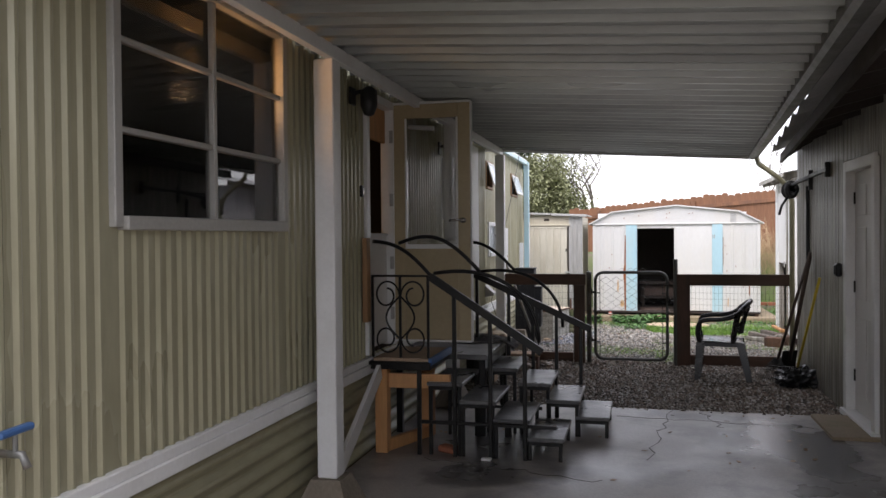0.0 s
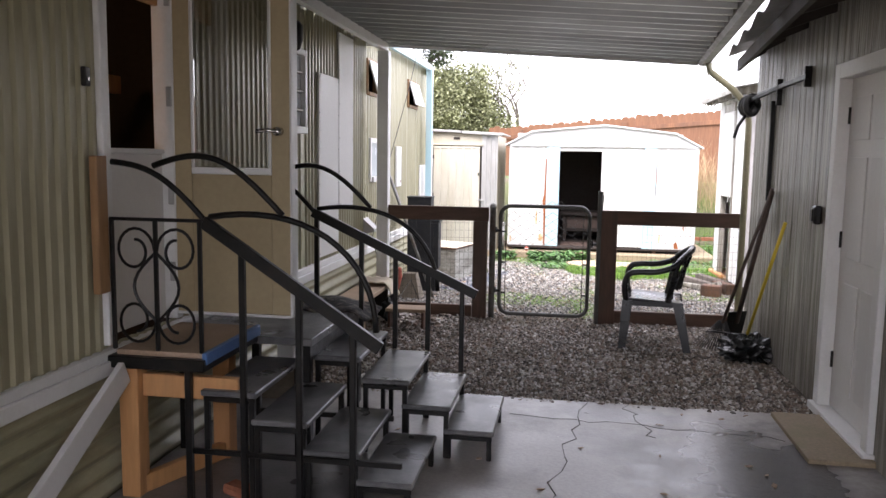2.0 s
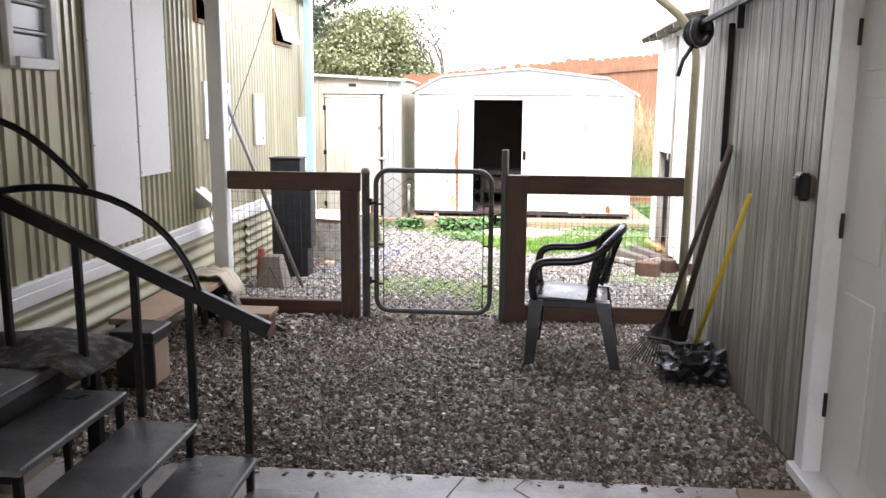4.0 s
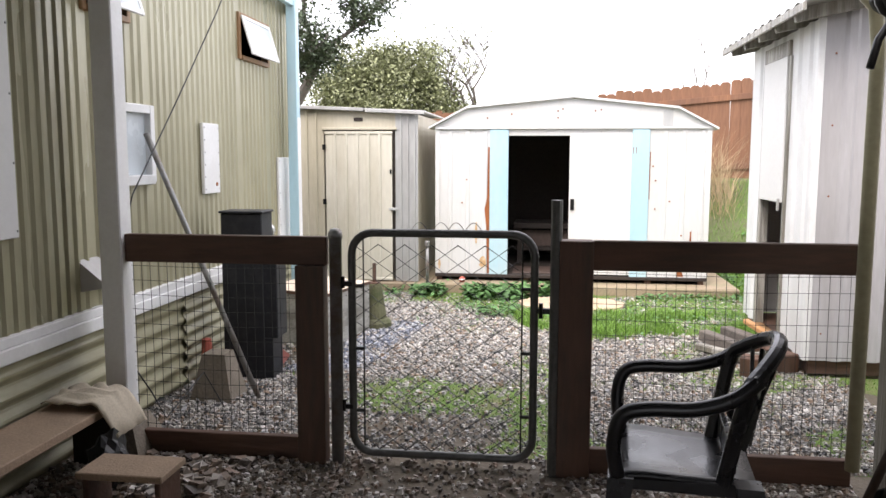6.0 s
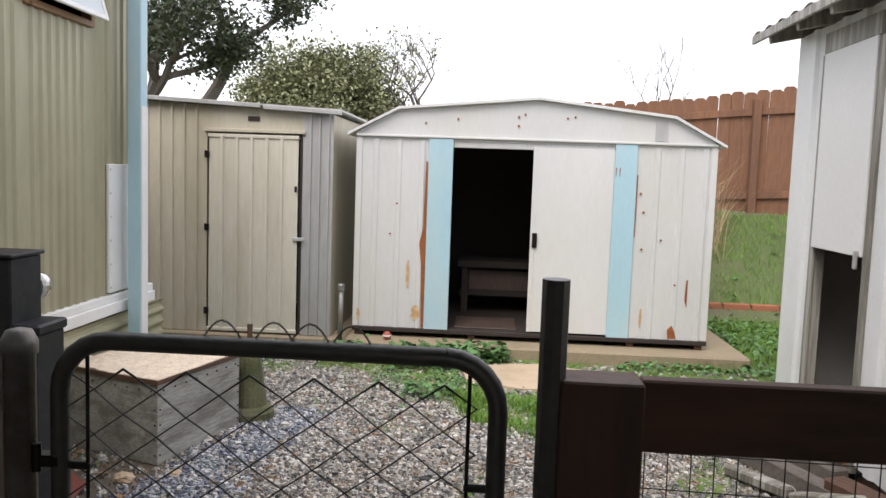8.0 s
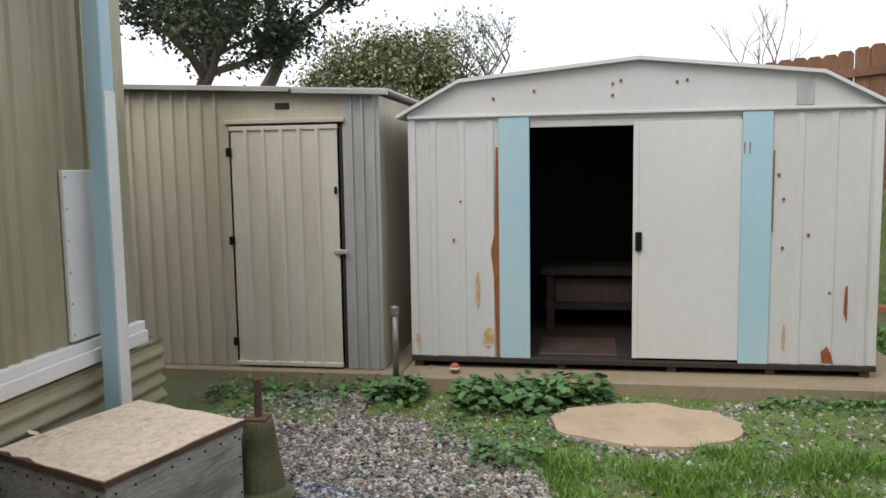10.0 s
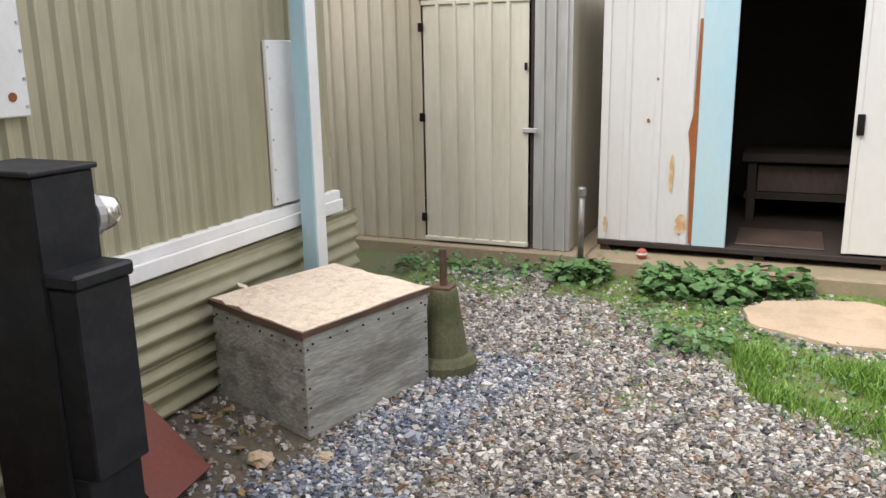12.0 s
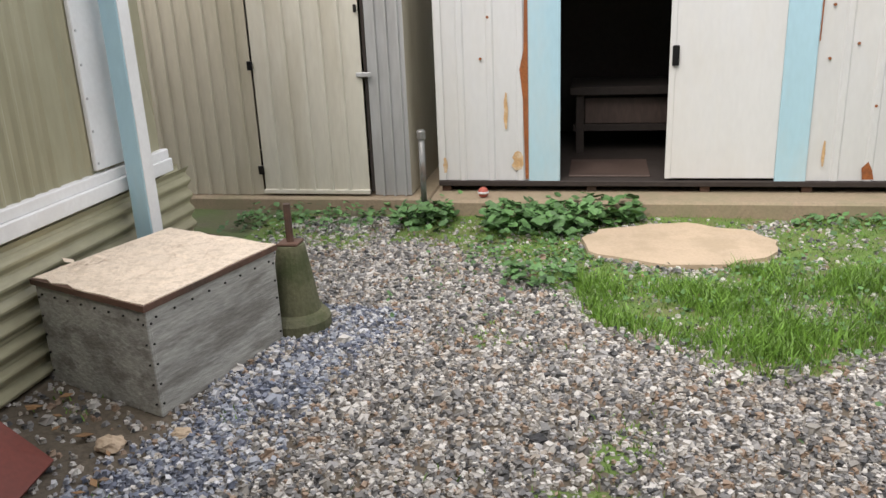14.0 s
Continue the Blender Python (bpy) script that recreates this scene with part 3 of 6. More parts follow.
def trailer_door():
    d = thing("door_1", (WX, 5.72, 0.7), "open dark doorway of the mobile home with a pale lower door", "doorway", kind="structure")
    f = Build()
    f.box(WX - 0.08, WX + 0.03, 5.37, 5.43, 0.70, 2.62).box(WX - 0.08, WX + 0.03, 6.00, 6.06, 0.70, 2.62).box(WX - 0.08, WX + 0.03, 5.43, 6.00, 2.56, 2.62)
    f.make("frame", WHITE, d)
    Build().box(WX - 0.07, WX - 0.035, 5.43, 6.0, 0.72, 1.56).make("lower_door", BOARD, d)
    Build().box(WX - 0.09, WX - 0.02, 5.43, 6.0, 1.56, 1.585).make("shelf", WHITE, d)
    Build().box(WX - 0.07, WX - 0.04, 5.43, 6.0, 2.30, 2.555).make("upper_panel", NEWWOOD, d)
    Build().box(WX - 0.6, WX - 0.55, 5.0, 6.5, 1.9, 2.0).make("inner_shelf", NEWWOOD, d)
    s = thing("screen_door", (-1.5, 6.03, 0.74), "tan storm door standing open, with an upper glass pane", "door")
    y0, y1 = 6.01, 6.045
    b = Build()
    b.box(-1.80, -1.70, y0, y1, 0.74, 2.60).box(-1.27, -1.17, y0, y1, 0.74, 2.60).box(-1.70, -1.27, y0, y1, 2.49, 2.60)
    b.make("frame", TANDOOR, s)
    Build().box(-1.70, -1.27, y0 + 0.004, y1 - 0.004, 0.74, 1.46).make("lower_panel", TANDOOR, s)
    t = Build()
    t.box(-1.70, -1.27, y0 - 0.006, y0 + 0.012, 1.46, 1.495).box(-1.70, -1.685, y0 - 0.006, y0 + 0.012, 1.495, 2.49).box(-1.285, -1.27, y0 - 0.006, y0 + 0.012, 1.495, 2.49)
    t.box(-1.172, -1.16, y0 - 0.008, y1 + 0.008, 0.73, 2.61).box(-1.81, -1.172, y0 - 0.004, y1 + 0.004, 0.725, 0.74).box(-1.81, -1.172, y0 - 0.008, y1 + 0.004, 2.60, 2.62)
    t.make("trim", WHITE, s)
    Build().box(-1.685, -1.285, y0 + 0.012, y0 + 0.016, 1.495, 2.49, bevel=0).make("pane", GLASS, s).visible_shadow = False
    h = Build().tube([(-1.225, y0, 1.68), (-1.225, y0 - 0.05, 1.68)], 0.022, 10)
    h.tube([(-1.225, y0 - 0.05, 1.68), (-1.27, y0 - 0.055, 1.685), (-1.33, y0 - 0.05, 1.68)], 0.010, 8)
    h.make("handle", CHROME, s, True)
    for z in (0.95, 1.35, 1.85, 2.35):
        Build().box(-1.825, -1.795, 5.99, 6.012, z - 0.05, z + 0.05).make("hinge", GALV, s)
    cl = Build().tube([(-1.66, 5.99, 2.42), (-1.45, 5.97, 2.40)], 0.018, 8)
    cl.make("closer", GALV, s)


trailer_door()
pl = thing("wall_plank", (-1.79, 5.33, 1.0), "short brown plank fixed beside the doorway", "plank")
Build().box(-1.806, -1.77, 5.28, 5.36, 0.95, 1.55).make("board", BROWNTRIM, pl)


bell = thing("door_bell", (WX + 0.012, 5.27, 1.85), "small black door bell box on the siding", "door bell")
Build().box(WX + 0.008, WX + 0.034, 5.25, 5.29, 1.84, 1.92, bevel=0.005).make("case", RUBBER, bell)
Build().tube([(WX + 0.034, 5.27, 1.87), (WX + 0.038, 5.27, 1.87)], 0.008, 10).make("button", CHROME, bell)


def porch_light(y, z, r, label):
    l = thing("porch_light", (WX + 0.02, y, z), label, "lamp")
    Build().box(WX + 0.012, WX + 0.03, y - 0.05, y + 0.05, z - 0.02, z + 0.1).make("bracket", RUBBER, l)
    Build().tube([(WX + 0.03, y, z + 0.06), (WX + 0.14, y, z + 0.08)], 0.015).make("arm", RUBBER, l)
    b = Build().lathe(WX + 0.14, y, [(0.02, z + 0.1), (r, z + 0.07), (r, z - 0.03), (r * 0.6, z - 0.09), (0.015, z - 0.1)], 10)
    b.make("lantern", RUBBER, l, True)


porch_light(5.1, 2.48, 0.06, "black lantern beside the trailer door")
porch_light(7.55, 2.38, 0.05, "round black wall lamp under the carport roof")


# ---- carport ----
def roof_z(x):
    return 2.665 - 0.062 * (x + 1.6)


def roof_edge(y):
    """The free edge of the carport roof draws in towards the street."""
    return 1.36 - 0.066 * (9.95 - y)


def eave(y):
    return 1.68 - 0.09 * (9.9 - y)


def build_roof():
    b = Build()
    prof = []
    for i in range(38):
        a = 1.59 + i * 0.22
        prof += [(a, 0.0), (a + 0.055, 0.0), (a + 0.063, 0.008), (a + 0.085, 0.008), (a + 0.093, 0.0), (a + 0.16, 0.0), (a + 0.168, -0.035), (a + 0.19, -0.035), (a + 0.198, 0.0)]
    prof.append((9.95, 0.0))
    b.sheet(prof, lambda a, o, e: ((-1.80, roof_edge(a))[e], a, roof_z((-1.80, roof_edge(a))[e]) + o + 0.02), 0.004)
    setting(b.make("ceiling", ROOFING), "ribbed grey metal carport roof seen from below", "carport roof")
    t = Build()
    t.bar((-1.8, 9.965, roof_z(-1.8) + 0.0), (1.36, 9.965, roof_z(1.36)), 0.025, 0.085)
    t.bar((-1.8, 1.57, roof_z(-1.8)), (roof_edge(1.57), 1.57, roof_z(roof_edge(1.57))), 0.025, 0.085)
    setting(t.make("roof_edge", WHITE), "pale metal fascia of the carport roof", "fascia")
    bm = Build().bar((-1.60, 1.6, roof_z(-1.57) - 0.05), (-1.60, 9.94, roof_z(-1.57) - 0.05), 0.05, 0.08)
    setting(bm.make("roof_beam", WHITE), "white beam under the carport roof", "beam")


build_roof()


def gutter():
    b = Build()
    prof = [(-0.055, 0.05), (-0.055, -0.03), (-0.03, -0.055), (0.03, -0.055), (0.055, -0.03), (0.055, 0.055)]
    k = len(prof)
    b.v = [(roof_edge(y) + 0.05 + a, y, 2.49 + z) for y in (1.6, 10.0) for a, z in prof] + [(roof_edge(y) + 0.05 + a * 0.94, y, 2.492 + z * 0.94) for y in (1.6, 10.0) for a, z in prof]
    for i in range(k - 1):
        b.f += [(i, i + 1, k + i + 1, k + i), (2 * k + i, 3 * k + i, 3 * k + i + 1, 2 * k + i + 1)]
        b.f += [(i, 2 * k + i, 2 * k + i + 1, i + 1), (k + i, k + i + 1, 3 * k + i + 1, 3 * k + i)]
    g = thing("gutter", (1.4, 9.9, 2.45), "dark metal gutter with a grey downpipe", "gutter", kind="structure")
    b.make("trough", GATEPIPE, g)
    Build().tube([(1.42, 9.78, 2.45), (1.44, 9.80, 2.37), (1.66, 9.80, 2.20), (1.78, 9.78, 2.06), (1.80, 9.78, 1.9), (1.80, 9.78, 0.1)], 0.03, 10).make("downpipe", SKIRT, g, True)
    e = Build()
    prof = waves(2.4, 9.9, 0.76, 0.055, 8)
    e.sheet(prof, lambda a, o, en: ((eave(a) - 0.09, 2.9)[en], a, (2.49, 2.95)[en] + o), 0.006)
    setting(e.make("roof_east", GALV), "weathered corrugated roof edge of the outbuilding", "roof")
    so = Build()
    so.bar((eave(2.4) + 0.03, 2.4, 2.43), (eave(9.9) + 0.03, 9.9, 2.43), 0.035, 0.10)
    for i in range(12):
        y = 2.7 + i * 0.61
        so.bar((eave(y) + 0.03, y, 2.43), (1.86, y, 2.56), 0.04, 0.09)
    setting(so.make("roof_beam", DARK), "dark rafter tails under the eave", "rafters")


gutter()


def carport_post(x, y, top, w, label):
    p = thing("carport_post", (x, y, 0), label, "post", "carport posts")
    Build().box(x - w / 2, x + w / 2, y - w / 2, y + w / 2, 0.17, top, bevel=0.006).make("post", WHITE, p)
    b = Build()
    a, c = 0.16, 0.09
    b.add([(x - a, y - a, 0), (x + a, y - a, 0), (x + a, y + a, 0), (x - a, y + a, 0), (x - c, y - c, 0.17), (x + c, y - c, 0.17), (x + c, y + c, 0.17), (x - c, y + c, 0.17)],
          [(3, 2, 1, 0), (4, 5, 6, 7), (0, 1, 5, 4), (1, 2, 6, 5), (2, 3, 7, 6), (3, 0, 4, 7)])
    b.make("pier", PIER, p)


carport_post(-1.64, 4.25, roof_z(-1.57) - 0.09, 0.12, "white square carport post on a concrete pier")
carport_post(-1.57, 7.05, roof_z(-1.57) - 0.09, 0.11, "white square carport post on a concrete pier")
carport_post(-1.60, 9.86, roof_z(-1.57) - 0.09, 0.11, "white square carport post on a concrete pier")


# ---- outbuilding ----
EX = 1.83


def build_outbuilding():
    b = Build()
    widths = []
    y = -3.4
    while y < 9.66:
        w = random.choice((0.10, 0.14, 0.19))
        widths.append((y, min(9.66, y + w)))
        y += w
    for y0, y1 in widths:
        if y1 - y0 < 0.012:
            continue
        spans = [(0.0, 2.6)]
        if y1 > 6.52 and y0 < 7.40:
            spans = [(2.13, 2.6)]
        for z0, z1 in spans:
            b.box(EX, EX + 0.03, y0 + 0.0035, y1 - 0.0035, z0, z1, bevel=0.003)
    b.box(EX + 0.012, EX + 0.08, -3.4, 6.50, 0, 2.6, bevel=0).box(EX + 0.012, EX + 0.08, 7.42, 9.65, 0, 2.6, bevel=0).box(EX + 0.012, EX + 0.08, 6.50, 7.42, 2.12, 2.6, bevel=0)
    b.box(EX + 0.08, EX + 3.0, 9.58, 9.65, 0, 2.9, bevel=0).box(EX + 2.95, EX + 3.0, -3.4, 9.58, 0, 2.9, bevel=0).box(EX + 0.012, EX + 3.0, -3.46, -3.41, 0, 2.9, bevel=0)
    setting(b.make("wall_east", GREYWOOD), "weathered grey grooved plywood wall of an outbuilding", "wall")
    d = thing("door_2", (EX, 6.96, 0), "white panelled door in a white wooden frame", "door", kind="structure")
    f = Build()
    f.box(EX - 0.025, EX + 0.06, 6.48, 6.57, 0.05, 2.16).box(EX - 0.025, EX + 0.06, 7.34, 7.43, 0.05, 2.16).box(EX - 0.025, EX + 0.06, 6.57, 7.34, 2.07, 2.16)
    f.make("frame", WHITE, d)
    Build().box(EX - 0.05, EX + 0.08, 6.46, 7.45, 0.0, 0.05).make("sill", WHITE, d)
    leaf = Build().box(EX + 0.05, EX + 0.085, 6.57, 7.34, 0.055, 2.07)
    leaf.make("leaf", BOARD, d)
    for y0, y1 in ((6.66, 6.92), (6.99, 7.25)):
        for z0, z1 in ((0.2, 0.85), (1.0, 1.6), (1.7, 1.95)):
            Build().box(EX + 0.043, EX + 0.052, y0, y1, z0, z1, bevel=0.006).make("panel", BOARD, d)
    for z in (0.35, 1.1, 1.85):
        Build().tube([(EX + 0.045, 7.335, z - 0.05), (EX + 0.045, 7.335, z + 0.05)], 0.009).make("hinge", BLACK_IRON, d)
    s = thing("outlet_cover", (EX, 7.6, 1.2), "black weatherproof outlet box on the plywood wall", "outlet")
    Build().box(EX - 0.05, EX, 7.57, 7.65, 1.17, 1.29, bevel=0.012).make("cover", RUBBER, s)
    Build().box(EX - 0.062, EX - 0.05, 7.585, 7.635, 1.19, 1.27, bevel=0.008).make("lid", RUBBER, s)
    st = Build().box(EX - 0.035, EX, 8.95, 8.975, 1.25, 2.05)
    setting(st.make("trim", BLACK_IRON), "dark iron strip on the plywood wall", "strip")


build_outbuilding()


def wall_bracket():
    w = thing("hose_bracket", (EX, 8.9, 2.1), "black iron wall bracket with a coiled strap", "bracket")
    b = Build().bar((EX - 0.03, 8.0, 2.15), (EX - 0.03, 9.5, 2.13), 0.03, 0.035).bar((EX - 0.02, 8.03, 2.08), (EX - 0.02, 8.03, 2.22), 0.03, 0.05)
    b.bar((EX - 0.03, 8.7, 2.14), (EX - 0.16, 9.3, 2.06), 0.025, 0.03).bar((EX - 0.03, 8.75, 2.0), (EX - 0.03, 8.75, 2.2), 0.03, 0.04)
    b.make("arm", BLACK_IRON, w)
    c = Build()
    for k in range(7):
        a0 = k * 0.5
        pts = [(EX - 0.13 + (0.045 + 0.015 * math.sin(k * 2.1)) * math.cos(a + a0), 9.22 + 0.035 * k, 2.03 + (0.05 + 0.02 * math.cos(k * 1.7)) * math.sin(a + a0)) for a in [i * math.pi / 8 for i in range(17)]]
        c.tube(pts, 0.03, 6)
    c.tube([(EX - 0.16, 9.3, 1.95), (EX - 0.22, 9.28, 1.86), (EX - 0.25, 9.26, 1.76)], 0.014, 6)
    c.make("strap", RUBBER, w, True)


wall_bracket()


# ---- stairs and porch ----
NEAR = [(-0.40, 0.165), (-0.635, 0.285), (-0.87, 0.405), (-1.105, 0.525)]
FAR = [(-0.12, 0.165), (-0.345, 0.285), (-0.565, 0.41), (-0.825, 0.52)]


def flight(name, steps, y0, y1, rail_y, start, end, label, posts):
    s = thing(name, (steps[0][0], (y0 + y1) / 2, 0), label, "stairs", "carport stairs")
    for x, z in steps:
        t = Build().box(x - 0.26, x, y0, y1, z - 0.028, z, bevel=0.006)
        t.make("tread", TREAD, s)
        for ya in (y0 + 0.008, y1 - 0.03):
            Build().box(x - 0.25, x - 0.01, ya, ya + 0.022, z - 0.055, z - 0.028).make("tread_frame", BLACK_IRON, s)
        for xx in (x - 0.025, x - 0.235):
            for yy in (y0 + 0.02, y1 - 0.02):
                Build().box(xx - 0.013, xx + 0.013, yy - 0.013, yy + 0.013, 0.006, z - 0.028).make("leg", BLACK_IRON, s)
    Build().bar(start, end, 0.03, 0.055).make("handrail", BLACK_IRON, s)
    for x, to_floor in posts:
        f = (x - start[0]) / (end[0] - start[0])
        top = start[2] + (end[2] - start[2]) * f
        foot = 0.006 if to_floor else min((abs(x - (q - 0.13)), z) for q, z in steps)[1]
        Build().box(x - 0.014, x + 0.014, rail_y - 0.014, rail_y + 0.014, foot, top).make("baluster", BLACK_IRON, s)
    sx, sz = start[0], start[2]
    bows = [arc((sx - 0.42, rail_y, sz + 0.25), (sx + 0.02, rail_y, sz - 0.01), 0.07),
            arc((sx - 0.225, rail_y, sz + 0.235), (sx + 0.36, rail_y, sz + 0.035), 0.13),
            [Vector((sx + 0.03 + 0.74 * math.sin(q), rail_y, sz - 0.45 + 0.47 * math.cos(q) + 0.065 * math.sin(2 * q))) for q in [k * math.pi / 32 for k in range(17)]]]
    for pts in bows:
        Build().tube(pts, 0.0135, 8).make("rail_bow", BLACK_IRON, s, True)
    return s


near = flight("staircase", NEAR, 5.37, 6.0, 5.37, (-1.335, 5.37, 1.275), (-0.545, 5.37, 0.755), "black iron stairs with dark grey treads and a bowed handrail",
              [(-1.16, True), (-0.905, True), (-0.665, True)])
far = flight("staircase", FAR, 6.09, 6.74, 6.77, (-1.305, 6.77, 1.222), (-0.30, 6.77, 0.758), "black iron stairs with dark grey treads and a bowed handrail",
             [(-1.28, False), (-1.0, False), (-0.79, False), (-0.59, False), (-0.385, False)])
Build().bar((-1.42, 5.38, 0.24), (-0.45, 5.38, 0.24), 0.02, 0.025).make("brace", BLACK_IRON, near)
Build().bar((-1.33, 5.98, 0.24), (-0.62, 5.98, 0.24), 0.02, 0.025).make("brace", BLACK_IRON, near)
Build().box(-1.435, -1.405, 5.36, 5.39, 0.006, 0.61).make("leg", BLACK_IRON, near)


def ornate_panel():
    p = thing("iron_railing", (-1.52, 5.355, 0.7), "black wrought iron railing with scrolls", "railing")
    b = Build()
    for x in (-1.755, -1.55, -1.345):
        b.box(x - 0.009, x + 0.009, 5.345, 5.365, 0.695, 1.28)
    b.box(-1.764, -1.336, 5.345, 5.365, 1.27, 1.285)
    for sx in (-1, 1):
        for x0 in (-1.55,):
            for zc, sg in ((1.14, 1), (0.83, -1)):
                pts = []
                for i in range(26):
                    q = i / 25 * 1.55 * math.pi * 1.6
                    rr = 0.095 * (1 - 0.55 * i / 25)
                    pts.append((x0 + sx * (0.10 + rr * math.cos(q + math.pi)), 5.355, zc + sg * rr * 1.15 * math.sin(q + math.pi) * -1))
                b.tube(pts, 0.007, 6)
            b.tube([(x0 + sx * (0.005 + 0.10 * math.sin(math.pi * i / 10)), 5.355, 1.13 - 0.30 * i / 10) for i in range(11)], 0.007, 6)
    b.make("scrollwork", BLACK_IRON, p)


ornate_panel()


def porch():
    p = thing("porch_platform", (-1.5, 5.6, 0), "worn porch landing on raw orange lumber legs", "porch")
    Build().box(-1.79, -1.33, 5.34, 5.98, 0.61, 0.665).make("apron", BLACK_IRON, p)
    Build().box(-1.76, -1.35, 5.37, 5.97, 0.665, 0.69).make("top", CARD, p)
    Build().box(-1.349, -1.325, 5.36, 5.98, 0.64, 0.695).make("edge", BLUETAPE, p)
    for x, y in ((-1.70, 5.40), (-1.50, 5.92)):
        Build().box(x - 0.045, x + 0.045, y - 0.045, y + 0.045, 0.006, 0.61).make("leg", NEWWOOD, p)
    Build().box(-1.655, -1.20, 5.40, 5.44, 0.47, 0.575).make("beam", NEWWOOD, p)
    Build().bar((-1.68, 5.40, 0.05), (-1.48, 5.92, 0.05), 0.04, 0.085).make("foot_beam", NEWWOOD, p)
    q = thing("porch_deck", (-1.4, 6.4, 0), "dark porch deck at the top of the stairs", "porch")
    Build().box(-1.79, -1.04, 5.95, 7.0, 0.60, 0.64).make("top", TREAD, q)
    for x in (-1.75, -1.08):
        for y in (5.99, 6.96):
            Build().box(x - 0.025, x + 0.025, y - 0.025, y + 0.025, -0.01, 0.60).make("leg", BLACK_IRON, q)
        Build().box(x - 0.02, x + 0.02, 6.015, 6.935, 0.52, 0.60).make("bearer", BLACK_IRON, q)
    w = thing("leaning_plank", (-1.63, 4.6, 0), "pale plank leaning from the porch leg to the slab", "plank")
    Build().bar((-1.66, 4.22, 0.03), (-1.70, 5.33, 0.60), 0.03, 0.11).make("board", BOARD, w)


porch()


def rug():
    r = thing("doormat_rug", (-1.1, 6.85, 0.64), "dark patterned rug draped over the porch edge", "rug")
    nx, ny = 14, 12
    b = Build()
    for j in range(ny + 1):
        for i in range(nx + 1):
            u, v = i / nx, j / ny
            x = -1.45 + 0.52 * u
            y = 6.60 + 0.42 * v
            over = max(0, x + 1.02)
            z = 0.655 - over * 0.55 + 0.05 * math.exp(-((u - 0.25) ** 2 + (v - 0.6) ** 2) * 12) + 0.012 * math.sin(9 * u + 4 * v)
            b.v.append((x, y, z))
    b.f = [(j * (nx + 1) + i, j * (nx + 1) + i + 1, (j + 1) * (nx + 1) + i + 1, (j + 1) * (nx + 1) + i) for j in range(ny) for i in range(nx)]
    o = b.make("rug_cloth", RUG, r, True)
    sol = o.modifiers.new("thickness", "SOLIDIFY")
    sol.thickness = 0.012


rug()
rb = thing("brick_piece", (-1.2, 5.45, 0.006), "broken reddish brick on the slab", "brick")
Build().box(-0.085, 0.085, -0.045, 0.045, 0.006, 0.055, pose(-1.22, 5.47, 0, 0, 0, -24), 0.012).make("body", BRICK, rb)
wp = thing("paper_scrap", (-0.93, 5.33, 0.006), "crumpled white scrap of paper", "litter")
Build().box(-0.965, -0.895, 5.30, 5.35, 0.006, 0.022, None, 0.01).make("scrap", BOARD, wp)


# ---- low fence and gate ----
FY = 9.86


def low_fence():
    f = thing("yard_fence", (-1.0, FY, 0), "low dark-stained lumber fence with wire mesh", "fence")
    Build().box(-1.545, -0.545, FY - 0.02, FY + 0.02, 0.945, 1.08).make("top_rail", OLDWOOD, f)
    Build().box(-1.545, -0.70, FY - 0.02, FY + 0.02, 0.0, 0.11).make("bottom_rail", OLDWOOD, f)
    Build().box(-0.69, -0.555, FY - 0.055, FY + 0.03, -0.01, 0.945).make("post", POSTWOOD, f)
    w = Build()
    for i in range(20):
        x = -1.53 + i * 0.0435
        w.tube([(x, FY + 0.024, 0.06), (x + 0.003, FY + 0.026, 0.5), (x, FY + 0.024, 1.0)], 0.0014, 4)
    for i in range(12):
        z = 0.13 + i * 0.072
        w.tube([(-1.54, FY + 0.026, z), (-1.1, FY + 0.026, z - 0.008), (-0.69, FY + 0.026, z)], 0.0014, 4)
    w.make("wire_mesh", WIRE, f)
    g = thing("yard_fence", (1.2, FY, 0), "low dark-stained lumber fence with wire mesh", "fence")
    Build().box(0.53, 0.68, FY - 0.06, FY + 0.04, -0.01, 1.08).make("post", POSTWOOD, g)
    Build().box(0.68, 1.82, FY - 0.02, FY + 0.02, 0.945, 1.08).make("top_rail", OLDWOOD, g)
    Build().box(0.68, 1.82, FY - 0.02, FY + 0.02, 0.0, 0.12).make("bottom_rail", OLDWOOD, g)
    Build().tube([(0.515, FY - 0.03, -0.01), (0.515, FY - 0.03, 1.26)], 0.026, 10).make("pole", GATEPIPE, g)
    w = Build()
    for i in range(26):
        x = 0.70 + i * 0.0435
        w.tube([(x, FY + 0.024, 0.06), (x + 0.004, FY + 0.026, 0.5), (x, FY + 0.024, 1.0)], 0.0014, 4)
    for i in range(12):
        z = 0.14 + i * 0.072
        w.tube([(0.68, FY + 0.026, z), (1.25, FY + 0.026, z - 0.01), (1.82, FY + 0.026, z)], 0.0014, 4)
    w.make("wire_mesh", WIRE, g)
    p = thing("gate_post", (-0.505, FY, 0), "grey steel pipe gate post with a rounded cap", "post")
    Build().lathe(-0.505, FY - 0.01, [(0.03, -0.01), (0.03, 1.07), (0.034, 1.07), (0.034, 1.095), (0.024, 1.115), (0.006, 1.12)], 14).make("pipe", PIPE, p, True)


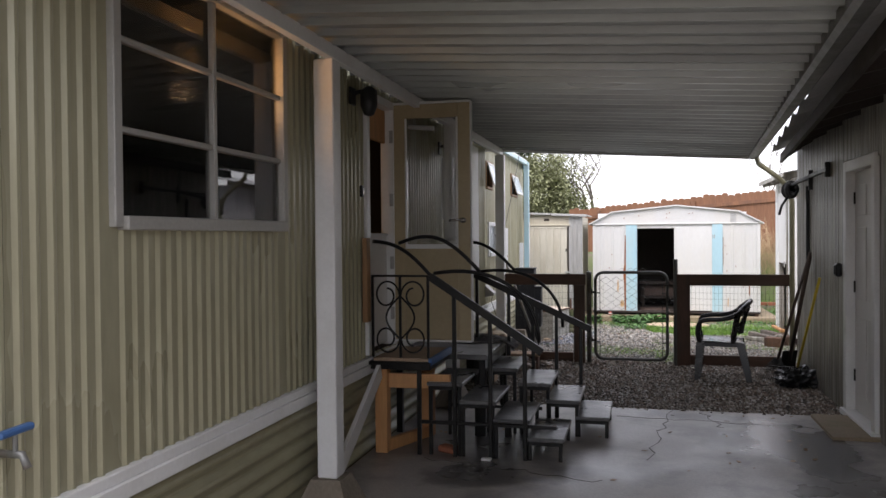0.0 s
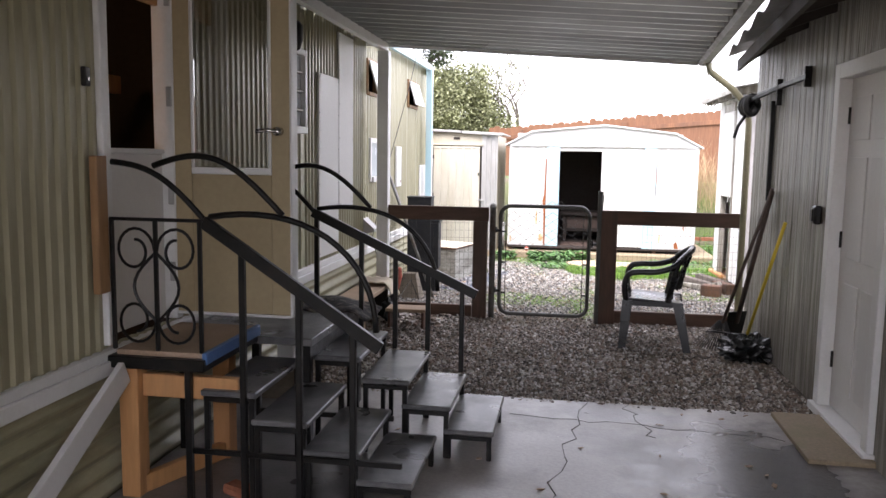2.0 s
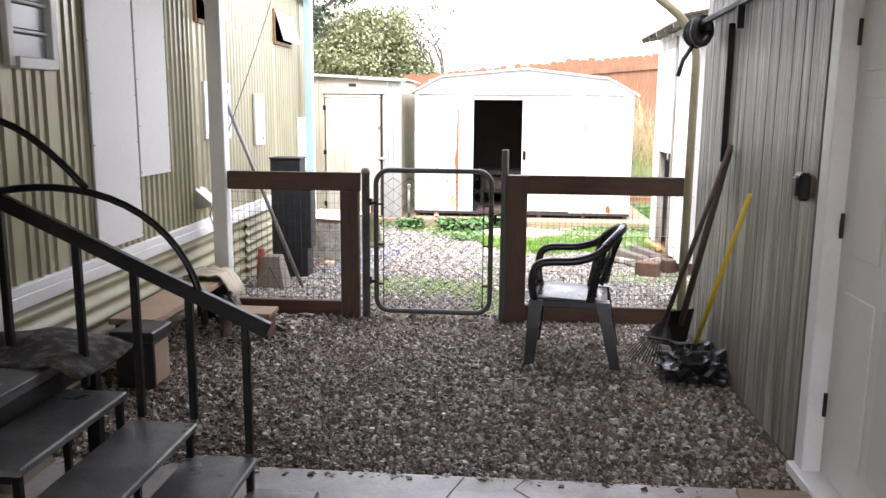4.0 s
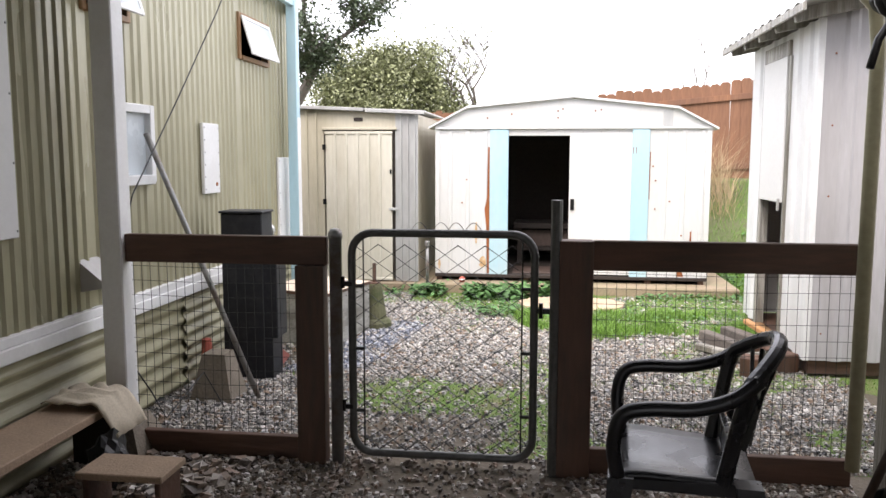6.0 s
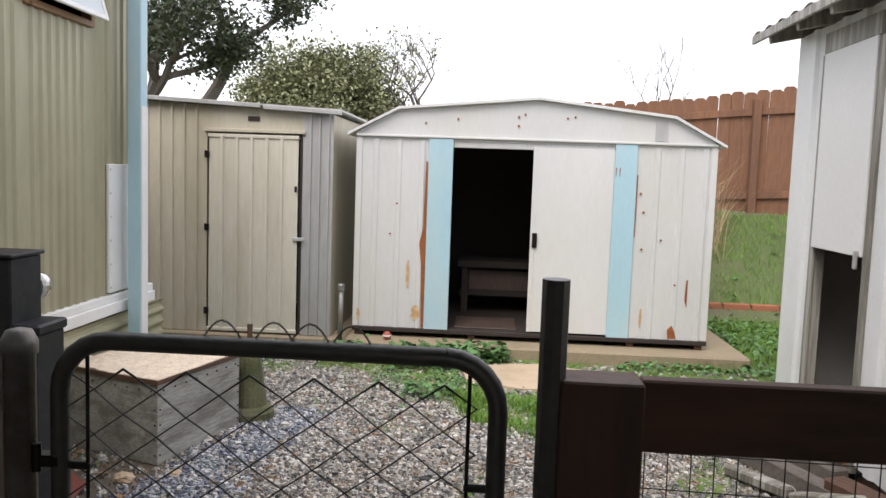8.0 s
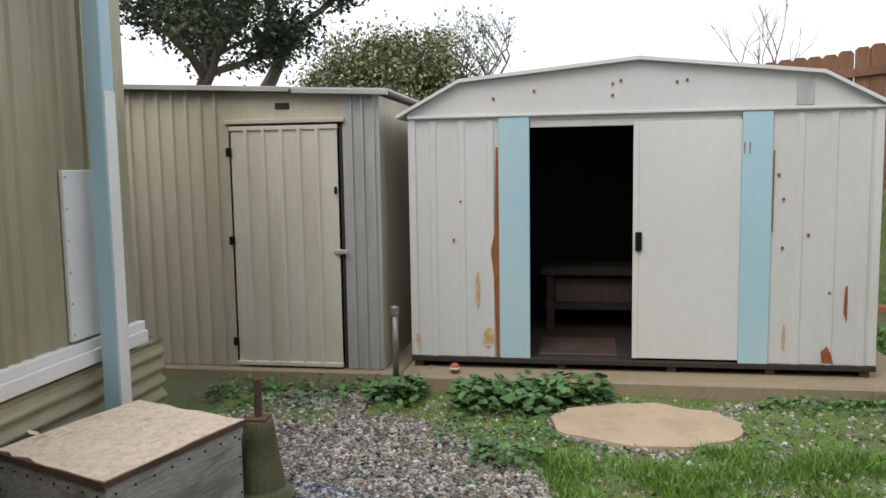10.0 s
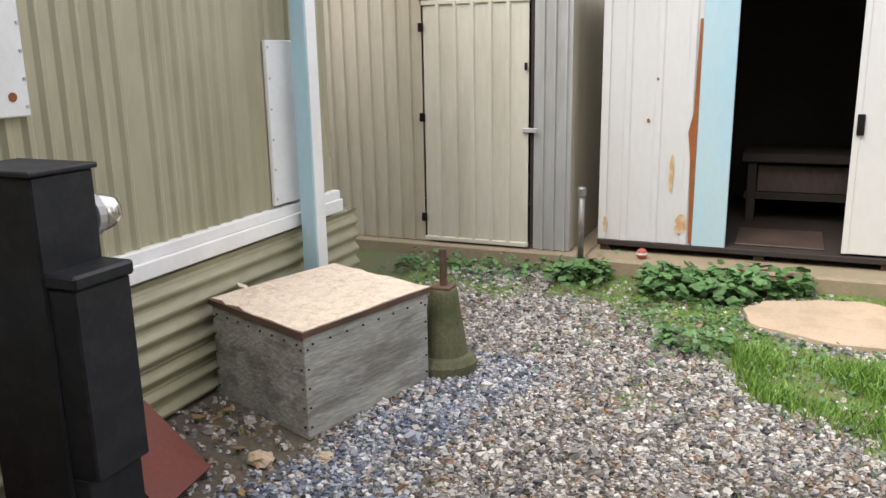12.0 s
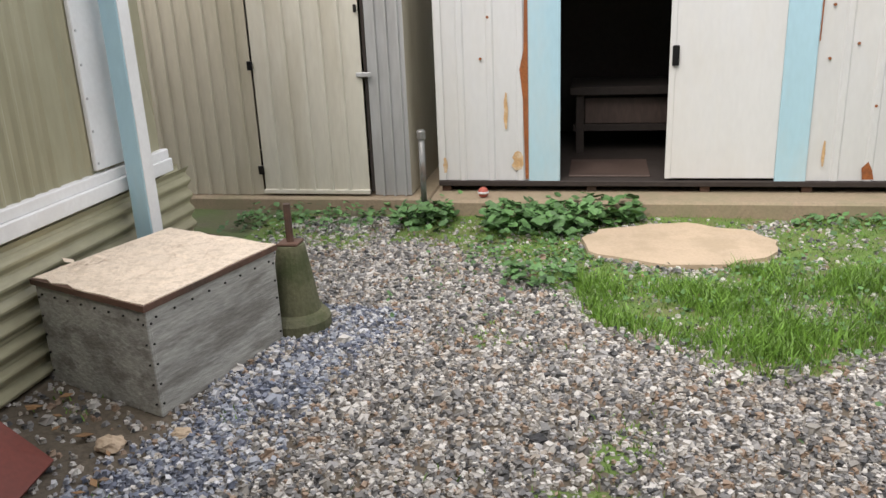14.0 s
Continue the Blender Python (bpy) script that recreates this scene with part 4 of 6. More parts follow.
def gate():
    g = thing("garden_gate", (0, FY, 0), "tubular steel gate with chain-link mesh and bent wire tips", "gate")
    x0, x1, z0, z1, r = -0.43, 0.42, 0.045, 1.10, 0.10
    pts = []
    for cx, cz, a0 in ((x1 - r, z1 - r, 90), (x1 - r, z0 + r, 0), (x0 + r, z0 + r, -90), (x0 + r, z1 - r, -180)):
        for k in range(7):
            a = radians(a0 - 90 * k / 6)
            pts.append((cx + r * math.cos(a), FY, cz + r * math.sin(a)))
    pts.append(pts[0])
    Build().tube(pts, 0.019, 10, caps=False).make("frame", GATEPIPE, g, True)
    m = Build()
    pitch = 0.062
    def zig(x_at, flip):
        path, z, k = [], z0 + 0.02, 0
        while z < z1 - 0.015:
            s = pitch / 2 * (1 if (k + flip) % 2 else -1)
            path.append((x_at + s, FY + (0.004 if k % 2 else -0.004), z))
            z += pitch * 0.72
            k += 1
        return path
    n = int((x1 - x0) / pitch)
    for i in range(n):
        m.tube(zig(x0 + 0.035 + i * pitch, i % 2), 0.0026, 5)
    m.make("chain_link", WIRE, g)
    s = Build()
    for x in (x0 + 0.055, x1 - 0.055):
        s.tube([(x, FY, z0 + 0.03), (x, FY, z1 - 0.03)], 0.004, 6)
    for z in (0.25, 0.55, 0.85):
        for sx, xe in ((1, x0), (-1, x1)):
            s.box(min(xe, xe + sx * 0.06), max(xe, xe + sx * 0.06), FY - 0.006, FY + 0.006, z - 0.008, z + 0.008)
    tagged(s.make("tension_bar", WIRE, g), kind="stuff")
    for z in (0.27, 0.86):
        h = Build().box(-0.505, x0 + 0.005, FY - 0.02, FY + 0.015, z - 0.012, z + 0.012).tube([(-0.47, FY - 0.015, z - 0.02), (-0.47, FY - 0.015, z + 0.035)], 0.009, 8)
        h.make("hinge", BLACK_IRON, g)
    Build().box(x1, 0.52, FY - 0.015, FY + 0.01, 0.74, 0.765).tube([(x1 + 0.03, FY - 0.012, 0.72), (x1 + 0.03, FY - 0.012, 0.79)], 0.01, 8).make("latch", BLACK_IRON, g)
    c = Build()
    for x in (-0.12, -0.02, 0.05, 0.13):
        c.tube(arc((x - 0.03, FY, z1 + 0.01), (x + 0.05, FY, z1 + 0.012), 0.04, 8), 0.002, 5)
    c.make("wire_tip", PIPE, g)


low_fence()
gate()


# ---- under the carport: chair, tools, bench ----
def resin_chair():
    cx, cy = 0.95, 9.06
    e = thing("resin_armchair", (cx, cy, 0), "dark grey plastic garden armchair with a lattice back", "chair")
    m = pose(cx, cy, 0, 0, 0, 84)
    # local: the front is +y, the sitter's width runs along x
    seat = Build()
    n = 8
    for j in range(n + 1):
        for i in range(n + 1):
            u, v = i / n * 2 - 1, j / n * 2 - 1
            seat.v.append(tuple(m @ Vector((u * (0.235 + 0.02 * v), v * 0.23, 0.415 - 0.018 * (1 - u * u) * (1 - v * v) + (-0.025 * max(0, v - 0.7) / 0.3) + 0.012 * v))))
    seat.f = [(j * (n + 1) + i, j * (n + 1) + i + 1, (j + 1) * (n + 1) + i + 1, (j + 1) * (n + 1) + i) for j in range(n) for i in range(n)]
    so = seat.make("seat", PLASTIC, e, True)
    k = so.modifiers.new("thickness", "SOLIDIFY")
    k.thickness = 0.02
    sk = Build()
    sk.box(-0.24, 0.24, 0.205, 0.23, 0.35, 0.41, m).box(-0.24, -0.215, -0.21, 0.205, 0.36, 0.405, m).box(0.215, 0.24, -0.21, 0.205, 0.36, 0.405, m)
    sk.make("apron", PLASTIC, e)
    for sx in (-1, 1):
        for y, lean in ((0.20, 0.03), (-0.20, -0.09)):
            b = Build()
            w = 0.042
            top = [(sx * 0.235 - w, y - w, 0.41), (sx * 0.235 + w, y - w, 0.41), (sx * 0.235 + w, y + w, 0.41), (sx * 0.235 - w, y + w, 0.41)]
            w2 = 0.03
            q = (sx * 0.265, y + lean)
            bot = [(q[0] - w2, q[1] - w2, 0.005), (q[0] + w2, q[1] - w2, 0.005), (q[0] + w2, q[1] + w2, 0.005), (q[0] - w2, q[1] + w2, 0.005)]
            b.add(bot + top, [(3, 2, 1, 0), (4, 5, 6, 7), (0, 1, 5, 4), (1, 2, 6, 5), (2, 3, 7, 6), (3, 0, 4, 7)], m)
            b.make("leg", PLASTIC, e)
        b = Build()
        path = [(sx * 0.255, 0.21, 0.41), (sx * 0.27, 0.225, 0.52), (sx * 0.275, 0.20, 0.62), (sx * 0.275, 0.12, 0.648), (sx * 0.27, -0.02, 0.655), (sx * 0.255, -0.14, 0.69), (sx * 0.23, -0.22, 0.75)]
        pts = smooth_path([m @ Vector(p) for p in path])
        b.tube(pts, 0.025, 10)
        b.make("armrest", PLASTIC, e, True)
    back = Build()
    def bp(u, z):
        lean = -0.21 - 0.10 * (z - 0.42) / 0.42
        return m @ Vector((u, lean + 0.10 * u * u / 0.06, z))
    top = [bp(-0.235 + 0.47 * i / 12, 0.72 + 0.115 * math.sin(math.pi * i / 12) ** 0.7) for i in range(13)]
    back.tube(smooth_path([bp(-0.22, 0.40), bp(-0.232, 0.58)] + top + [bp(0.232, 0.58), bp(0.22, 0.40)], 3), 0.026, 10)
    back.bar(bp(-0.2, 0.47), bp(0.2, 0.47), 0.02, 0.09)
    for i in range(-5, 6):
        for sg in (-1, 1):
            a, c = i * 0.055, i * 0.055 + sg * 0.16
            lo, hi = 0.50, 0.80 - 0.6 * (c * c)
            if abs(a) < 0.19 and abs(c) < 0.20:
                back.bar(bp(a, lo), bp(c, hi - 0.02), 0.014, 0.042, 0.002)
    back.make("backrest", PLASTIC, e)


resin_chair()


def long_tool(name, foot, head, r, mat, label, cat):
    t = thing(name, (foot[0], foot[1], 0), label, cat)
    Build().tube([foot, head], r, 8).make("handle", mat, t, True)
    return t


rake = long_tool("leaf_rake", (1.52, 8.98, 0.22), (1.79, 8.72, 1.36), 0.015, HANDLE, "black fan leaf rake leaning on the plywood wall", "rake")
fan = Build()
base, tip = Vector((1.52, 8.98, 0.24)), Vector((1.43, 8.88, 0.015))
for i in range(17):
    a = (i / 16 - 0.5) * 1.25
    side = Vector((math.cos(0.5), -math.sin(0.5), 0))
    d = (tip - base)
    e2 = base + d * math.cos(a) * 1.0 + side * math.sin(a) * 0.30
    e2.z = max(0.012, e2.z - 0.02)
    fan.bar(base + side * math.sin(a) * 0.05, e2, 0.008, 0.003, 0)
fan.bar(base + Vector((-0.02, -0.03, -0.09)) - side * 0.07, base + Vector((-0.02, -0.03, -0.09)) + side * 0.07, 0.05, 0.012)
fan.make("tines", RUBBER, rake)
sh = long_tool("shovel", (1.66, 9.12, 0.2), (1.80, 8.78, 1.33), 0.021, HANDLE, "dark wooden shovel leaning on the plywood wall", "shovel")
Build().bar((1.63, 9.17, 0.0), (1.665, 9.11, 0.30), 0.19, 0.012).make("blade", BLACK_IRON, sh)
br = long_tool("push_broom", (1.67, 8.80, 0.12), (1.80, 8.33, 1.12), 0.014, YELLOW, "broom with a yellow handle leaning on the wall", "broom")
bb = Build().bar((1.55, 8.74, 0.16), (1.79, 8.86, 0.14), 0.06, 0.05)
for i in range(90):
    f = i / 89
    p = Vector((1.55, 8.74, 0.14)).lerp(Vector((1.79, 8.86, 0.12)), f) + Vector((random.uniform(-0.03, 0.03), random.uniform(-0.03, 0.03), 0))
    bb.tube([p, p + Vector((random.uniform(-0.05, 0.05), random.uniform(-0.09, 0.03), 0.003 - p.z))], 0.004, 4)
bb.make("brush", RUBBER, br)


def lumpy(name, at, size, label, cat, mat, seed):
    t = thing(name, at, label, cat)
    b = bmesh.new()
    bmesh.ops.create_icosphere(b, subdivisions=3, radius=1)
    for v in b.verts:
        d = 1 + 0.35 * noise.noise(v.co * 2.2 + Vector((seed, 0, 0))) + 0.12 * noise.noise(v.co * 6 + Vector((0, seed, 0)))
        v.co = Vector((v.co.x * size[0], v.co.y * size[1], max(v.co.z, -0.6) * size[2])) * d
    lo = min(v.co.z for v in b.verts)
    q = Build()
    b.verts.index_update()
    q.add([(v.co.x + at[0], v.co.y + at[1], v.co.z - lo + at[2] - 0.004) for v in b.verts], [[v.index for v in f.verts] for f in b.faces])
    b.free()
    q.make("body", mat, t)
    return t




def crumpled_bag():
    """A slack plastic bag: a low heap with sharp folds."""
    t = thing("rubbish_bag", (1.68, 8.70, 0), "crumpled black plastic bag slumped on the gravel", "bag")
    b = bmesh.new()
    bmesh.ops.create_icosphere(b, subdivisions=4, radius=1)
    for v in b.verts:
        p = v.co.copy()
        fold = abs(noise.noise(p * 2.3 + Vector((3, 1, 0)))) + 0.55 * abs(noise.noise(p * 5.1)) + 0.3 * abs(noise.noise(p * 11))
        d = 0.72 + 0.75 * fold
        v.co = Vector((1.68 + p.x * 0.20 * d, 8.70 + p.y * 0.19 * d, max(0.0, 0.045 + p.z * 0.13 * d)))
    b.verts.index_update()
    Build().add([v.co[:] for v in b.verts], [[v.index for v in f.verts] for f in b.faces]).make("body", BAGFILM, t)
    b.free()


crumpled_bag()


def bench():
    b = thing("low_bench", (-1.62, 9.2, 0), "low tan carpeted bench along the skirting", "bench")
    Build().box(-1.76, -1.48, 8.38, 9.72, 0.29, 0.33).make("top", CARD, b)
    for y in (8.44, 9.66):
        Build().box(-1.74, -1.50, y - 0.02, y + 0.02, 0, 0.29).make("leg", DARK, b)
    c = thing("cloth_bundle", (-1.6, 9.55, 0.33), "rumpled cream cloth lying on the bench", "cloth")
    nx = 12
    q = Build()
    for j in range(nx + 1):
        for i in range(nx + 1):
            u, v = i / nx, j / nx
            x, y = -1.74 + 0.36 * u, 9.42 + 0.26 * v
            z = 0.345 + 0.05 * abs(noise.noise((u * 4, v * 4, 1))) + 0.02 - max(0, x + 1.47) * 1.6
            q.v.append((x, y, z))
    q.f = [(j * (nx + 1) + i, j * (nx + 1) + i + 1, (j + 1) * (nx + 1) + i + 1, (j + 1) * (nx + 1) + i) for j in range(nx) for i in range(nx)]
    o = q.make("cloth", CLOTH, c, True)
    o.modifiers.new("thickness", "SOLIDIFY").thickness = 0.008
    k = thing("black_crate", (-1.49, 8.24, 0), "black plastic storage bin with a lid and a tan side", "bin")
    Build().box(-1.60, -1.385, 8.13, 8.35, 0.0, 0.27, bevel=0.01).make("body", RUBBER, k)
    Build().box(-1.62, -1.37, 8.11, 8.37, 0.27, 0.33, bevel=0.008).make("lid", RUBBER, k)
    Build().box(-1.385, -1.379, 8.15, 8.33, 0.02, 0.25).make("side_panel", CARD, k)
    s = thing("step_stool", (-1.2, 9.2, 0), "small low wooden step stool", "stool")
    Build().box(-1.40, -1.03, 9.12, 9.34, 0.155, 0.185).make("top", CARD, s)
    for x in (-1.37, -1.06):
        Build().box(x - 0.012, x + 0.012, 9.14, 9.32, 0, 0.155).make("leg", OLDWOOD, s)
    x = lumpy("soil_bag", (-1.42, 9.42, 0), (0.08, 0.10, 0.15), "black plastic bag slumped beside the bench", "bag", RUBBER, 8)


bench()


# ---- yard ----
def pier_block(x, y, a, c, h, mat, label):
    p = thing("concrete_pier", (x, y, 0), label, "pier block")
    b = Build()
    b.add([(x - a, y - a, -0.01), (x + a, y - a, -0.01), (x + a, y + a, -0.01), (x - a, y + a, -0.01), (x - c, y - c, h), (x + c, y - c, h), (x + c, y + c, h), (x - c, y + c, h)],
          [(3, 2, 1, 0), (4, 5, 6, 7), (0, 1, 5, 4), (1, 2, 6, 5), (2, 3, 7, 6), (3, 0, 4, 7)])
    b.make("block", mat, p)


pier_block(-1.50, 10.78, 0.13, 0.07, 0.27, PIER, "tapered concrete pier block on the gravel")
st = thing("steel_pole", (-1.25, 10.75, 0), "long grey steel pole leaning on the siding", "pole")
Build().tube([(-1.24, 10.76, 0.0), (-1.785, 10.55, 1.58)], 0.017, 10).make("pipe", PIPE, st, True)
cb = thing("overhead_cable", (-1.7, 10.2, 1.2), "thin black cable sagging along the siding", "cable")
Build().tube([(-1.75, 10.0, 0.72), (-1.72, 10.1, 0.95), (-1.70, 10.22, 1.25), (-1.66, 10.7, 1.78), (-1.62, 11.2, 2.35), (-1.60, 11.6, 2.83)], 0.004, 6).make("wire", RUBBER, cb)
Build().tube([(-1.75, 10.0, 0.72), (-1.66, 10.0, 0.45), (-1.60, 10.15, 0.2), (-1.50, 10.1, 0.08), (-1.42, 10.4, 0.25), (-1.35, 10.5, 0.02)], 0.004, 6).make("loop", RUBBER, cb)


def meter_cabinet():
    m = thing("meter_cabinet", (-1.42, 11.35, 0), "tall black steel electric meter pedestal", "meter pedestal")
    b = Build()
    b.box(-1.62, -1.345, 11.16, 11.36, -0.01, 1.085, bevel=0.006)
    b.make("body", METERBOX, m)
    Build().box(-1.63, -1.335, 11.15, 11.37, 1.085, 1.10).make("lid", METERBOX, m)
    s = Build().box(-1.37, -1.255, 11.17, 11.36, 0.27, 0.80, bevel=0.006).box(-1.37, -1.245, 11.165, 11.37, 0.80, 0.84, bevel=0.008)
    s.box(-1.37, -1.29, 11.17, 11.36, -0.01, 0.27)
    s.make("service_box", METERBOX, m)
    g = Build().tube([(-1.40, 11.36, 0.95), (-1.40, 11.385, 0.95)], 0.062, 18)
    g.make("meter_base", GALV, m)
    Build().tube([(-1.40, 11.385, 0.95), (-1.40, 11.44, 0.95), (-1.40, 11.455, 0.95)], 0.058, 18, 0.045).make("meter_dome", CHROME, m, True)
    r = thing("red_board", (-1.5, 11.7, 0), "dark red painted board leaning by the pedestal", "board")
    Build().add([(-1.63, 11.44, 0.30), (-1.32, 11.44, 0.02), (-1.36, 11.72, 0.02), (-1.62, 11.72, 0.22), (-1.63, 11.44, 0.275), (-1.34, 11.44, -0.005), (-1.38, 11.72, -0.005), (-1.62, 11.72, 0.195)],
                [(0, 1, 2, 3), (7, 6, 5, 4), (0, 4, 5, 1), (1, 5, 6, 2), (2, 6, 7, 3), (3, 7, 4, 0)]).make("panel", REDBOARD, r)
    o = thing("orange_marker", (-1.66, 11.1, 0), "small faded orange plastic marker", "marker")
    Build().lathe(-1.69, 11.05, [(0.06, 0), (0.05, 0.02), (0.035, 0.2), (0.03, 0.28), (0.008, 0.29)], 10).make("body", ORANGE, o)


meter_cabinet()


def planter_box():
    c = [Vector((-1.76, 12.27, 0)), Vector((-1.18, 12.05, 0)), Vector((-0.995, 12.72, 0)), Vector((-1.57, 12.93, 0))]
    e = thing("plywood_box", (-1.37, 12.5, 0), "grey weathered plywood box with a peeling peach lid", "box")
    mid = sum(c, Vector()) / 4
    for i in range(4):
        a, b = c[i], c[(i + 1) % 4]
        d = (b - a).normalized()
        n = Vector((d.y, -d.x, 0))
        q = Build().bar(a + Vector((0, 0, 0.19)) - n * 0.01 + d * (0.012 if i % 2 else 0), b + Vector((0, 0, 0.19)) - n * 0.01 - d * (0.012 if i % 2 else 0), 0.018, 0.40)
        q.make("side", PLY, e)
        s = Build()
        for k in range(8):
            for z in (0.355,):
                p = a.lerp(b, (k + 0.5) / 8) + n * 0.002 + Vector((0, 0, z))
                s.box(p.x - 0.004, p.x + 0.004, p.y - 0.004, p.y + 0.004, z - 0.004, z + 0.004, bevel=0.002)
        for k in range(5):
            for f in (0.025, 0.975):
                p = a.lerp(b, f) + n * 0.002
                z = 0.04 + k * 0.075
                s.box(p.x - 0.004, p.x + 0.004, p.y - 0.004, p.y + 0.004, z - 0.004, z + 0.004, bevel=0.002)
        tagged(s.make("nail", BLACK_IRON, e), kind="stuff")
    def lid(scale, z0, z1, mat, name, ragged=0):
        n = 10
        pts = []
        for i in range(4):
            a, b = c[i], c[(i + 1) % 4]
            for k in range(n):
                p = mid + (a.lerp(b, k / n) - mid) * (scale - ragged * random.random() * random.random())
                pts.append(p)
        v = [(p.x, p.y, z0) for p in pts] + [(p.x, p.y, z1) for p in pts]
        m = len(pts)
        Build().add(v, [tuple(range(m))[::-1], tuple(range(m, 2 * m))] + [(i, (i + 1) % m, m + (i + 1) % m, m + i) for i in range(m)]).make(name, mat, e)
    lid(1.03, 0.39, 0.412, OLDWOOD, "lid")
    lid(1.025, 0.412, 0.416, LIDPAINT, "paint_layer", 0.07)
    for i in range(16):
        p = mid + (c[0] - mid) * random.uniform(-0.8, 0.8) + (c[1] - mid) * random.uniform(-0.8, 0.8) * 0.5
        b = Build()
        a = random.uniform(0, 3)
        dx, dy = 0.05 * math.cos(a), 0.05 * math.sin(a)
        b.add([(p.x - dx, p.y - dy, 0.4165), (p.x + dy * 0.4, p.y - dx * 0.4, 0.4175), (p.x + dx, p.y + dy, 0.423), (p.x - dy * 0.3, p.y + dx * 0.3, 0.4175)], [(0, 1, 2, 3)])
        b.make("paint_flake", LIDPAINT, e)


planter_box()
cone = thing("concrete_cone", (-0.99, 12.86, 0), "mossy tapered concrete pier with a rusty rod", "pier block")
Build().lathe(-0.985, 12.87, [(0.145, -0.01), (0.145, 0.04), (0.125, 0.065), (0.105, 0.075), (0.062, 0.36), (0.058, 0.37)], 20).make("body", MOSSY, cone)
Build().tube([(-0.985, 12.87, 0.36), (-0.985, 12.87, 0.545)], 0.016, 10).make("rod", OLDWOOD, cone)
Build().box(-1.03, -0.94, 12.825, 12.915, 0.37, 0.382).make("plate", OLDWOOD, cone)
bp = thing("blue_post", (-1.70, 12.97, 0), "wooden post painted pale blue and white, peeling", "post")
Build().box(-1.742, -1.66, 12.93, 13.02, -0.01, 2.76, bevel=0.005).make("post", SHED_BLUE, bp)
Build().box(-1.66, -1.656, 12.935, 13.015, 0.1, 1.78, bevel=0).make("white_face", WHITE, bp)
Build().bar((-1.70, 12.97, 2.72), (-1.80, 13.3, 2.72), 0.04, 0.08).make("arm", SHED_BLUE, bp)
BLUEBEAM = Build().bar((-1.70, 9.99, 2.72), (-1.70, 13.05, 2.74), 0.05, 0.06)
setting(BLUEBEAM.make("roof_beam", SHED_BLUE), "pale blue beam along the trailer roof edge", "beam")


def panel_sheet(b, x0, x1, y, z0, z1, pitch=0.19, h=0.010, top=None):
    b.sheet(ribs(x0, x1, pitch, h, 0.72, 0.06), lambda a, o, e: (a, y - o, (z0, z1 if top is None else top(a))[e]), -0.003)


